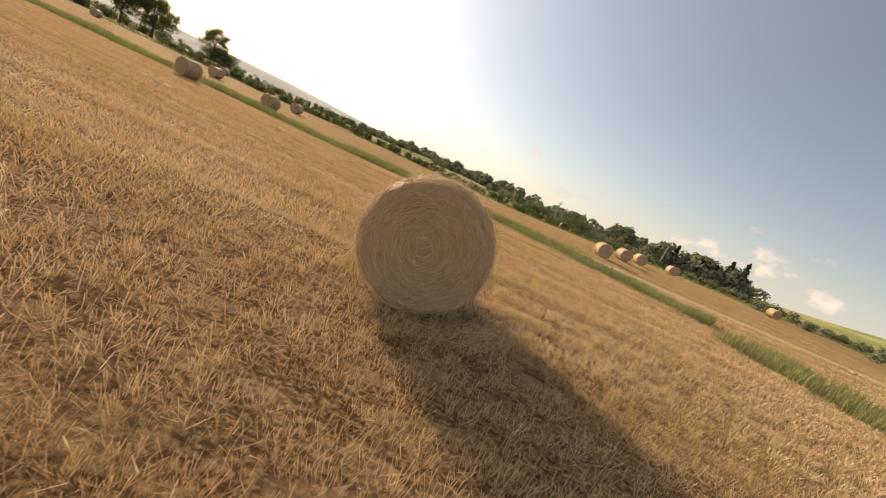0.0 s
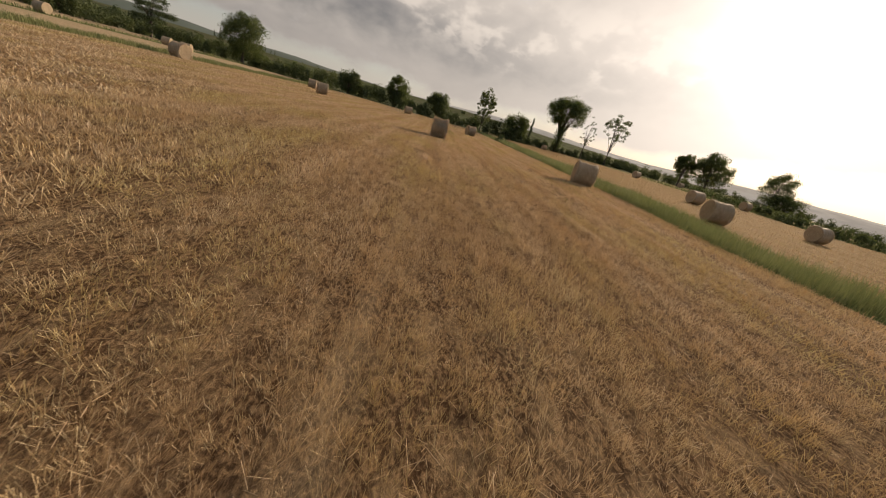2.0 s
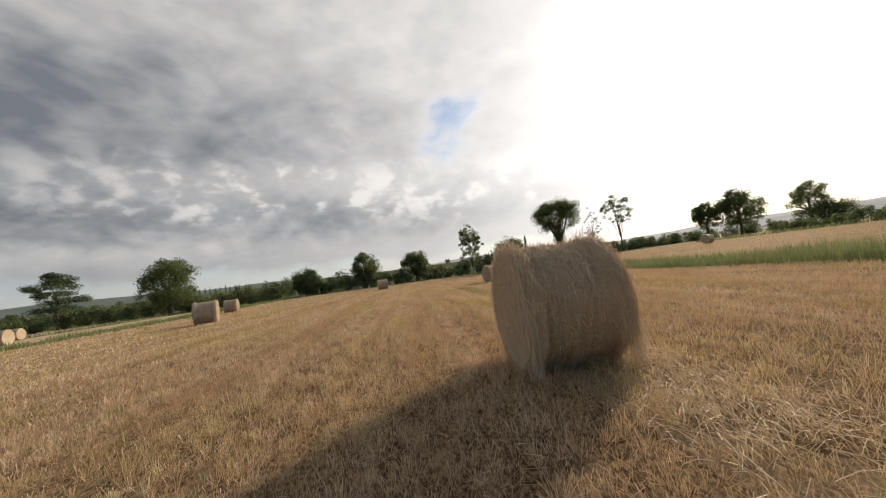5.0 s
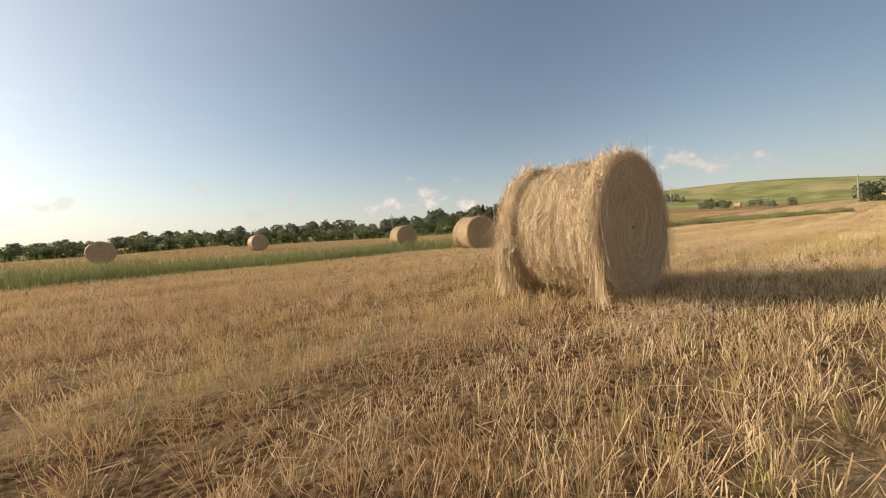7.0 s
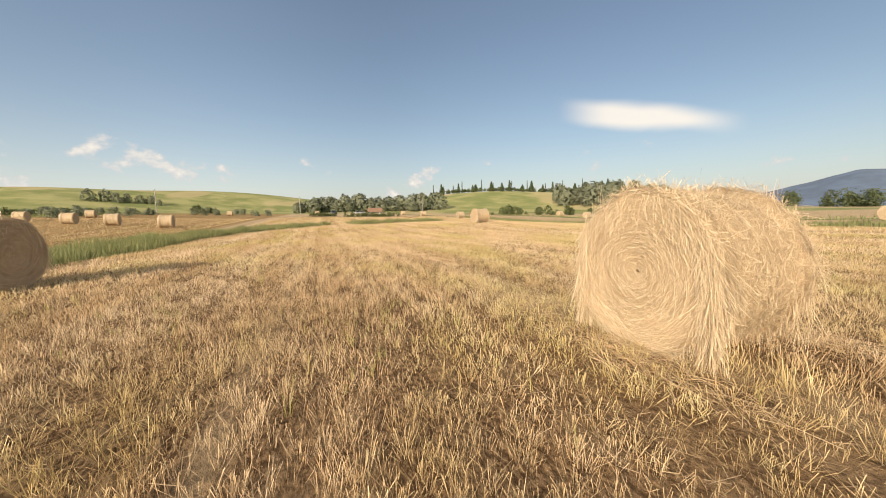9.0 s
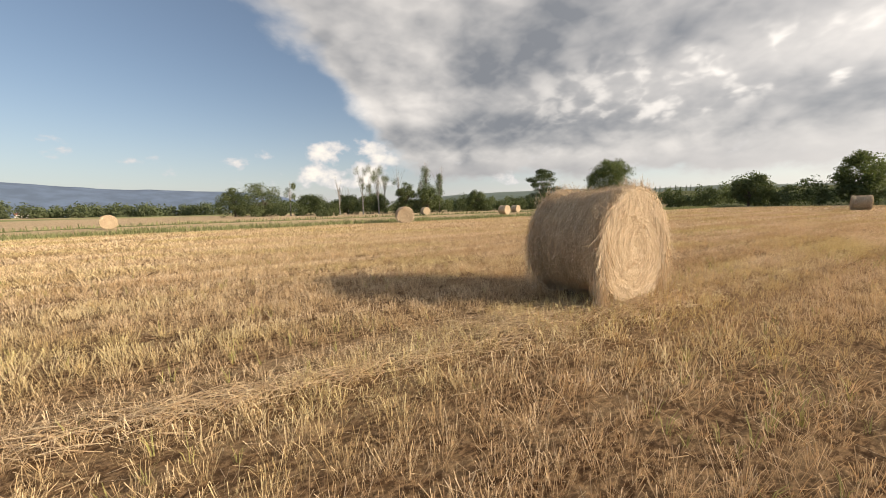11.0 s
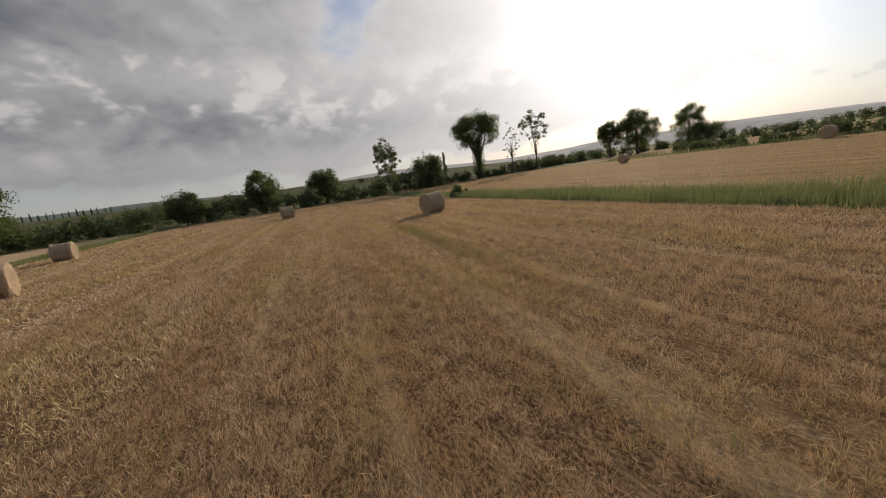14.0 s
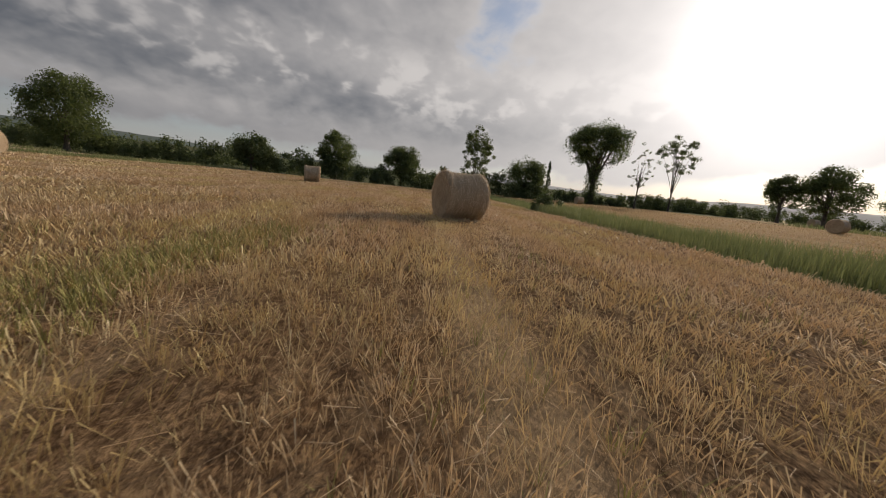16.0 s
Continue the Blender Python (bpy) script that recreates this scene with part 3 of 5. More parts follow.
def hedge(name, label, line, high, deep, step, per, size, mat, seed, category="hedge"):
    """Bushes that merge along a line of (x, y) corners."""
    g = np.random.default_rng(seed)
    line = np.array(line, float)
    cum = np.concatenate([[0], np.cumsum(np.hypot(*np.diff(line, axis=0).T))])
    s = np.arange(0, cum[-1], step)
    rows = []
    for lane in np.linspace(-0.5, 0.5, 3 if deep < 12 else 4):
        loose = step * (0.5 if step < 4 else 1.3)
        px, py = np.interp(s, cum, line[:, 0]) + g.normal(0, loose, len(s)), np.interp(s, cum, line[:, 1]) + g.normal(0, loose, len(s)) + lane * deep
        top = high * np.clip(0.72 + 0.30 * smooth_noise(np.stack([s * 0.55 / step, s * 0.13, 0 * s], -1), seed) + g.normal(0, 0.10, len(s)), 0.3, 1.25)
        for lev in (0.12, 0.40, 0.68, 0.90) if step > 4 else (0.22, 0.55, 0.85):
            rows.append(np.stack([px + g.normal(0, 0.12 * high, len(s)), py + g.normal(0, 0.12 * high, len(s)), lie(px, py) + top * lev], -1))
    c = np.concatenate(rows)
    per, size = (int(per * 1.3), size * 0.9) if step > 4 else (int(per * 1.5), size * 0.82)
    v, f, q = leaf_quads(c, np.full(len(c), min(max(high * 0.26, step * 0.55), high * 0.5)) * g.uniform(0.6, 1.2, len(c)), per, size, g, 0.85)
    v[:, 2] = np.maximum(v[:, 2], lie(v[:, 0], v[:, 1]) + 0.02)
    tagged(new(name, mesh_of(name, v, f, mat, q)), label, category, kind="stuff")


def wood(label, line, high, deep, count, seed, mat=HAZED_WOOD_LEAF, per=150, name="far_woods", category="woods"):
    """Rounded crowns standing close together along a line of (x, y, share of the height) corners."""
    g = np.random.default_rng(seed)
    line = np.array(line, float)
    cum = np.concatenate([[0], np.cumsum(np.hypot(*np.diff(line[:, :2], axis=0).T))])
    s = (np.arange(count) + g.uniform(0.1, 0.9, count)) / count * cum[-1]
    px, py = np.interp(s, cum, line[:, 0]) + g.normal(0, deep / 3, count), np.interp(s, cum, line[:, 1]) + g.normal(0, deep / 3, count)
    top = high * np.interp(s, cum, line[:, 2]) * np.where(g.random(count) < 0.45, g.uniform(0.30, 0.62, count), g.uniform(0.66, 1.12, count))
    wide = np.maximum(top * g.uniform(0.34, 0.60, count), 0.16 * high * g.uniform(0.8, 1.6, count))
    d = unit(g.normal(size=(count * per, 3)))
    d[:, 2] = np.where(d[:, 2] < -0.72, -d[:, 2], d[:, 2])
    lump = 0.84 + 0.16 * smooth_noise(d * 2.6 + np.repeat(px, per)[:, None], seed) + 0.05 * g.normal(size=count * per)
    rad = np.stack([wide, wide, top * 0.60], -1)
    c = np.stack([px, py, lie(px, py) + top * 0.40], -1)
    p = np.repeat(c, per, 0) + d * np.repeat(rad, per, 0) * lump[:, None]
    size = np.repeat(np.sqrt(wide * top) * 2.3 / math.sqrt(per), per)
    v, f, q = leaf_quads(p, size * 0.3, 1, 1.0, g, outer=d)
    mid = v.reshape(-1, 4, 3).mean(1, keepdims=True)
    v = (mid + (v.reshape(-1, 4, 3) - mid) * size[:, None, None]).reshape(-1, 3)
    v[:, 2] = np.maximum(v[:, 2], lie(v[:, 0], v[:, 1]) + 0.02)
    q = np.clip(q * 0.6 + np.repeat(g.uniform(0, 0.4, count), per * 4), 0, 1)
    tagged(new(name, mesh_of(name, v, f, mat, q)), label, category, kind="stuff")


def spot(az, d, share=1.0):
    return (*out_at(az, d), share)


def out_at(az, d):
    b = bearing(az)
    return b.x * d, b.y * d


# the eastern end of the field
layered_pine(77.5, 73.4, 11.7, 9.1, 1)
tree("oak_tree", "round full oak with leaves down to the ground", 73.6, 49.4, 11.3, 9.8, 0.3, 2, clusters=110, spread=0.17, per=170)
tree("small_tree", "small round olive-green tree in the hedge", 75.5, 23.6, 5.8, 5.5, 0.3, 3, leaf=SHRUB, clusters=56, spread=0.2)
tree("oak_tree", "low spreading dark oak above the hedge", 80.8, 11.7, 7.7, 6.3, 1.0, 4, clusters=64, spread=0.20)
tree("oak_tree", "low round dark oak above the hedge", 82.4, 0.2, 6.9, 6.1, 0.6, 5, clusters=64, spread=0.21)
tree("poplar_tree", "slender thin-leaved poplar with gaps in its crown", 78.2, -12.6, 11.2, 5.6, 1.4, 6, leaf=PALE_LEAF, clusters=120, per=90, size=0.12, spread=0.115, trunk=0.13)
tree("bushy_tree", "dark bushy tree beside the verge", 87.2, -24.2, 7.7, 7.4, 0.0, 7, clusters=70, spread=0.20)
cypress(89.3, -29.3, 7.9, 1.3, 8, "narrow dark cypress beside the bushy tree")
big = tree("plane_tree", "tall umbrella-crowned tree with an ivy-covered trunk", 87.6, -38.1, 16.1, 12.2, 7.0, 9, clusters=130, per=170, size=0.17, spread=0.14, trunk=0.7)
g9 = np.random.default_rng(99)
zz = np.linspace(0.3, 8.0, 26)
iv = leaf_quads(np.stack([g9.normal(0, 0.25, 26), g9.normal(0, 0.25, 26), zz], -1), np.full(26, 1.7), 110, 0.18, g9)
part("ivy", mesh_of("ivy", iv[0], iv[1], OAK, iv[2]), big, "thick ivy leaves round the trunk")
tree("bare_tree", "thin tree with few leaves and bare twigs", 81.7, -44.0, 12.0, 5.0, 2.8, 10, leaf=PALE_LEAF, clusters=40, per=34, size=0.11, spread=0.07, trunk=0.16)
tree("ash_tree", "tall thin ash with an open airy crown", 86.2, -53.9, 15.4, 7.8, 5.6, 11, leaf=PALE_LEAF, clusters=90, per=80, size=0.12, spread=0.08, trunk=0.18)
tree("oak_tree", "broad dark oak standing beyond the far field", 86.6, -88.6, 12.3, 11.4, 1.0, 12, clusters=110, size=0.20, spread=0.17)
tree("oak_tree", "smaller dark oak beside the broad one", 90.6, -82.4, 11.1, 6.4, 1.0, 13, clusters=64, size=0.2, spread=0.2)
tree("oak_tree", "uneven dark oak standing beyond the far field", 97.0, -123.0, 14.1, 10.6, 1.6, 14, clusters=74, size=0.2, spread=0.19)
tree("bushy_tree", "rounded dark bush beside the oak", 90.0, -122.0, 6.6, 10.5, 0.2, 15, clusters=50, size=0.21)
hedge("hedge", "dark overgrown hedge along the end of the field", [(54, 79), (74, 72), (78, 52), (79, 36), (79, 20), (80, 5), (80, -8), (83, -20)], 4.3, 5.0, 1.9, 60, 0.24, SHRUB, 1)
hedge("hedge", "low dark thicket at the foot of the tall trees", [(83, -20), (88, -28), (90, -40), (89, -52), (96, -68)], 3.2, 4.0, 1.9, 60, 0.24, SHRUB, 2)
hedge("hedge", "scattered bushes beyond the far field", [(96, -68), (104, -84), (100, -112), (84, -130), (66, -150), (40, -172)], 3.4, 5.0, 2.6, 60, 0.27, SHRUB, 3)
# the northern thicket
ivy_column(43.7, 76.1, 9.3, 2.1, 21)
ivy_column(40.8, 77.9, 11.1, 3.1, 22, 2.0)
for k, (az, d, h, leafy) in enumerate([(13.8, 88, 8.6, 0), (15.2, 92, 6.5, 0), (17.4, 86, 10.8, 5), (18.6, 90, 9.4, 4), (19.9, 86, 11.2, 8), (21.0, 92, 9.8, 4), (23.2, 88, 11.4, 1), (27.0, 86, 7.5, 2), (6.7, 98, 8.4, 7)]):
    x, y = out_at(az, d)
    dead_tree(x, y, h, 40 + k, leafy)
for k, (az, d, h, wd) in enumerate([(3.0, 100, 8.0, 10.0), (24.4, 84, 7.6, 4.6), (28.0, 84, 6.4, 5.5), (9.5, 96, 5.4, 7.0), (36.0, 88, 5.0, 5.0), (-0.5, 104, 7.0, 8.0), (15.0, 92, 5.0, 6.0), (19.0, 90, 5.5, 6.5)]):
    x, y = out_at(az, d)
    tree("thicket_tree", "grey-green tree growing out of the thicket", x, y, h, wd, 0.2, 60 + k, leaf=PALE_LEAF if k in (0, 3) else SHRUB, clusters=44)
hedge("hedge", "dark thicket along the northern field edge", [out_at(-1, 104), out_at(7, 94), out_at(17, 90), out_at(27, 88), out_at(37, 90), (54, 79)], 4.2, 6.0, 2.6, 60, 0.24, SHRUB, 4)
hedge("shrub", "low round green bush at the edge of the field", [(12.5, 68.5), (15.5, 68.0)], 1.5, 1.4, 0.7, 60, 0.12, SHRUB, 5, "bush")
hedge("shrub", "small green bush at the edge of the verge", [(37.0, -11.6), (37.7, -11.7)], 1.3, 0.6, 0.4, 60, 0.10, SHRUB, 16, "bush")
# woods on the skyline
hedge("far_woods", "far woods in front of the mountain", [out_at(-25, 320), out_at(-12, 320), out_at(1, 300), out_at(11, 280), out_at(23, 300)], 8.5, 26, 9.0, 60, 0.9, HAZED_FAR_LEAF, 6, "woods")
hedge("far_woods", "far woods beyond the eastern hedges", [out_at(23, 260), out_at(40, 230), out_at(58, 240), out_at(72, 230), out_at(84, 240)], 6.0, 20, 8.0, 60, 0.8, HAZED_FAR_LEAF, 7, "woods")
wood("line of rounded dark trees behind the southern fields", [spot(158, 200, 0.7), spot(170, 160, 0.85), spot(-177, 132, 0.95), spot(-165, 118), spot(-154, 116), spot(-146, 118)], 4.6, 10, 210, 8, HAZED_WOOD_LEAF, 170)
wood("tall dark grove at the foot of the hill", [spot(-146.5, 124, 0.8), spot(-144, 122), spot(-139, 122), spot(-134, 124), spot(-130.5, 126, 0.85)], 6.9, 10, 76, 9, HAZED_WOOD_LEAF, 260)
hedge("hedge", "low scrub along the foot of the southern woods", [out_at(170, 156), out_at(-177, 128), out_at(-165, 114), out_at(-154, 112), out_at(-144, 117), out_at(-131, 121)], 2.5, 5.0, 2.2, 24, 0.42, HAZED_WOOD_LEAF, 22)
wood("small grove on the green hillside", [spot(-116, 330), spot(-110, 330)], 8.0, 8, 12, 10)
wood("round-crowned green wood on the slope", [spot(-93.2, 222, 0.8), spot(-86.2, 215), spot(-80.2, 210, 0.9), spot(-73.2, 212)], 9.6, 14, 84, 11, HAZED_WOOD_LEAF, 220)
wood("rounded wooded clump on the green hill", [spot(-51.2, 235), spot(-43.2, 232), spot(-40.2, 232, 0.8), spot(-36.7, 234, 0.3)], 12.5, 18, 64, 12, HAZED_WOOD_LEAF, 260)
wood("low rounded green hedge along the foot of the hill", [spot(-67.2, 106, 0.5), spot(-63.2, 108), spot(-55.2, 112), spot(-47.2, 116)], 2.9, 4, 30, 13, PALE_LEAF, 130, "hedge", "hedge")
hedge("hedge", "weedy bank between the southern fields", [(-130, -66), (-70, -58), (-20, -54), (20, -53), (50, -58)], 1.3, 3.0, 1.6, 26, 0.24, SHRUB, 14)
hedge("hedge", "scattered bushes on the southern meadow", [out_at(-158, 92), out_at(-146, 96), out_at(-134, 100), out_at(-118, 112), out_at(-104, 120)], 2.2, 24.0, 7.0, 36, 0.3, HAZED_WOOD_LEAF, 15)
for k in range(30):
    az = -72.7 + 28.5 * k / 29 + 0.4 * math.sin(k * 2.3)
    x, y = out_at(az, 318 + 8 * math.sin(k))
    thin = k % 5 in (0, 3)
    cypress(x, y, (9.0 if thin else 7.4) + 1.9 * math.sin(k * 1.7), 1.4 if thin else 4.6 + math.sin(k * 2.9), 200 + k, cone=0.45 if thin else 0.95, label="narrow dark cypress standing on the hill" if thin else "dark cone-shaped conifer standing on the hill")
for k in range(13):
    x, y = out_at(59.6 + 0.58 * k + 0.12 * math.sin(k * 3.1), 600)
    cypress(x, y, 7.2 + 1.4 * math.sin(k * 2.1), 2.0 + 0.5 * math.sin(k), 260 + k, "narrow dark cypress on the wooded eastern skyline", 0.6)
for k, az in enumerate((-130.6, -132.0, -138.0)):
    x, y = out_at(az, 121)
    cypress(x, y, 8.8 - 0.8 * k, 3.4, 230 + k, "dark pointed conifer above the grove", 0.9)


hedge("hedge", "low bushes between the conifers on the hill", [out_at(-72.2, 320), out_at(-59.2, 322), out_at(-45.2, 320)], 3.0, 3.0, 3.6, 40, 0.5, SHRUB, 18)
hedge("weed_patch", "island of tall green weeds left standing in the field", [out_at(-92.7, 92), out_at(-89.7, 92)], 0.9, 2.0, 0.9, 40, 0.14, PALE_LEAF, 19, "weeds")
hedge("weed_patch", "island of tall green weeds left standing in the field", [out_at(-87.2, 84), out_at(-80.2, 84)], 1.0, 2.0, 0.9, 40, 0.14, PALE_LEAF, 20, "weeds")
hedge("shrub", "round green bush beside the weedy bank", [out_at(-151.7, 78), out_at(-148.2, 80)], 3.4, 2.5, 1.4, 50, 0.2, SHRUB, 21, "bush")
hedge("shrub", "round green bush beside the weedy bank", [out_at(-145.7, 82), out_at(-142.7, 84)], 4.2, 2.5, 1.4, 50, 0.2, SHRUB, 22, "bush")
hedge("shrub", "lone bush on the far meadow", [out_at(-106.7, 150), out_at(-104.7, 150)], 3.0, 2.0, 1.4, 40, 0.26, SHRUB, 23, "bush")


def paint(name, colour, rough=0.4):
    m, n = material(name)
    c = n.mix(n.step(n.noise(place(n), 3.0, 4.0), 0.35, 0.7), tuple(v * 0.8 for v in colour), colour)
    finish(n, n.add("ShaderNodeBsdfPrincipled", Base_Color=c, Roughness=rough).outputs[0])
    return m


RUBBER, GLASS_DARK, RIM = paint("tyre rubber", (0.02, 0.02, 0.02), 0.8), paint("dark car glass", (0.03, 0.035, 0.04), 0.15), paint("wheel rim", (0.45, 0.45, 0.46), 0.35)


def loft(sections):
    """A closed body from equal-length rings of points."""
    rings = np.array(sections, float)
    k, m = rings.shape[:2]
    i, j = np.meshgrid(np.arange(k - 1), np.arange(m), indexing="ij")
    f = np.stack([i * m + j, i * m + (j + 1) % m, (i + 1) * m + (j + 1) % m, (i + 1) * m + j], -1).reshape(-1, 4)
    return rings.reshape(-1, 3), f


def car_ring(x, half, low, high, tuck=0.86):
    return [(x, -half, low), (x, -half, (low + high) / 2), (x, -half * tuck, high), (x, half * tuck, high), (x, half, (low + high) / 2), (x, half, low)]


def wheel(parent, x, y, r):
    a = np.linspace(0, 2 * np.pi, 14, endpoint=False)
    ring = lambda yy, q: [(x + q * math.cos(t), y + yy, r + q * math.sin(t)) for t in a]
    tyre = part("tyre", mesh_of("tyre", *loft([ring(-0.10, 0.6 * r), ring(-0.10, r), ring(0.10, r), ring(0.10, 0.6 * r), ring(-0.10, 0.6 * r)]), RUBBER), parent)
    part("rim", mesh_of("rim", *loft([ring(-0.07, 0.04), ring(-0.08, 0.6 * r), ring(0.08, 0.6 * r), ring(0.07, 0.04)]), RIM), tyre, "pale metal rim")


def parked_car(x, y, turn, mat, label):
    c = thing("parked_car", at(x, y, 0.0, turn), label, "car", "cars parked at the field edge")
    hull = [car_ring(-2.1, 0.70, 0.32, 0.62), car_ring(-2.0, 0.82, 0.28, 0.88), car_ring(-0.9, 0.86, 0.25, 0.92), car_ring(0.9, 0.86, 0.25, 0.92), car_ring(1.9, 0.82, 0.28, 0.80), car_ring(2.1, 0.66, 0.34, 0.58)]
    part("body", mesh_of("body", *loft(hull), mat), c)
    top = [car_ring(-1.75, 0.70, 0.88, 0.92), car_ring(-1.25, 0.72, 0.88, 1.36), car_ring(0.1, 0.72, 0.88, 1.44), car_ring(0.95, 0.72, 0.88, 0.93)]
    part("cabin", mesh_of("cabin", *loft(top), GLASS_DARK), c, "dark windows and roof")
    for wx in (-1.3, 1.3):
        for wy in (-0.78, 0.78):
            wheel(c, wx, wy, 0.31)


def farm_trailer(x, y, turn):
    t = thing("farm_trailer", at(x, y, 0.0, turn), "rusty brown-red farm trailer standing at the field edge", "trailer")
    red, grey_m = paint("faded red paint", (0.21, 0.125, 0.09), 0.7), paint("grey steel", (0.30, 0.30, 0.30), 0.5)
    box = [car_ring(-2.6, 1.05, 0.9, 2.3, 1.0), car_ring(2.6, 1.05, 0.9, 2.3, 1.0), car_ring(2.6, 0.95, 1.1, 2.3, 1.0), car_ring(-2.6, 0.95, 1.1, 2.3, 1.0)]
    part("load_box", mesh_of("load_box", *loft(box), red), t)
    v, f, _ = tube([(-2.6, 0, 0.8), (0, 0, 0.8), (4.2, 0, 0.6)], (0.10, 0.10, 0.07), 8)
    part("drawbar", mesh_of("drawbar", v, f, grey_m), t, "grey steel drawbar")
    for wx in (-1.6, 1.6):
        for wy in (-0.95, 0.95):
            wheel(t, wx, wy, 0.45)


cx, cy = out_at(-89.2, 128)
parked_car(cx, cy, 10, paint("dark grey car paint", (0.05, 0.055, 0.06), 0.3), "dark grey car parked beside the far field")
cx, cy = out_at(-85.1, 128)
parked_car(cx, cy, 100, paint("silver car paint", (0.35, 0.36, 0.38), 0.3), "silver car parked beside the far field")
cx, cy = out_at(-82.8, 126)
farm_trailer(cx, cy, 80)


def pole(x, y, h, label):
    t = thing("utility_pole", at(x, y, 0.1), label, "pole", "utility poles")
    v, f, _ = tube([(0, 0, 0), (0, 0, h * 0.5), (0, 0, h)], (0.17, 0.15, 0.11), 8)
    part("post", mesh_of("post", v, f, DEAD_BARK, smooth=True), t)
    v, f, _ = tube([(-0.7, 0, h - 0.5), (0, 0, h - 0.45), (0.7, 0, h - 0.5)], (0.06, 0.06, 0.06), 6)
    part("crossarm", mesh_of("crossarm", v, f, DEAD_BARK, smooth=True), t)


for az, d, h in ((-136.4, 104, 5.6), (-111.0, 150, 8.0), (-153.2, 106, 5.6), (-93.8, 150, 7.0), (-75.0, 150, 6.6)):
    x, y = out_at(az, d)
    pole(x, y, h, "weathered utility pole standing in the meadow")


def barn(x, y, turn):
    """A long low farm building far off, pale walls under a rusty roof."""
    wall_m, n = material("pale plaster")
    c = n.mix(n.step(n.noise(place(n), 0.6, 4.0), 0.3, 0.7), (0.60, 0.57, 0.52), (0.78, 0.75, 0.70))
    finish(n, n.add("ShaderNodeBsdfPrincipled", Base_Color=c, Roughness=0.85).outputs[0])
    roof_m, n = material("rusty roof")
    c = n.mix(n.step(n.noise(place(n), 0.8, 4.0), 0.3, 0.7), (0.24, 0.10, 0.06), (0.36, 0.20, 0.13))
    finish(n, n.add("ShaderNodeBsdfPrincipled", Base_Color=c, Roughness=0.8).outputs[0])
    b = thing("barn", at(x, y, 0.1, turn), "long low farm barn with pale walls and rusty roof", "building")
    bm = bmesh.new()
    bmesh.ops.create_cube(bm, size=1.0, matrix=Matrix.Translation((0, 0, 1.6)) @ Matrix.Diagonal((26, 9, 3.2, 1)))
    bmesh.ops.bevel(bm, geom=bm.edges[:], offset=0.06, segments=1, affect="EDGES")
    me = bpy.data.meshes.new("wall")
    bm.to_mesh(me), bm.free()
    me.materials.append(wall_m)
    part("wall", me, b)
    v = [(-13.5, -5, 3.15), (13.5, -5, 3.15), (13.5, 0, 5.2), (-13.5, 0, 5.2), (-13.5, 5, 3.15), (13.5, 5, 3.15)]
    f = [(0, 1, 2, 3), (3, 2, 5, 4)]
    low = [(a, c2, z - 0.15) for a, c2, z in v]
    f2 = [tuple(reversed([i + 6 for i in q])) for q in f] + [(0, 3, 9, 6), (3, 4, 10, 9), (1, 7, 8, 2), (2, 8, 11, 5), (0, 6, 7, 1), (4, 5, 11, 10)]
    part("roof", mesh_of("roof", np.array(v + low), np.array(f + f2), roof_m), b)


bx, by = out_at(-18.0, 520)
barn(bx, by, 20)

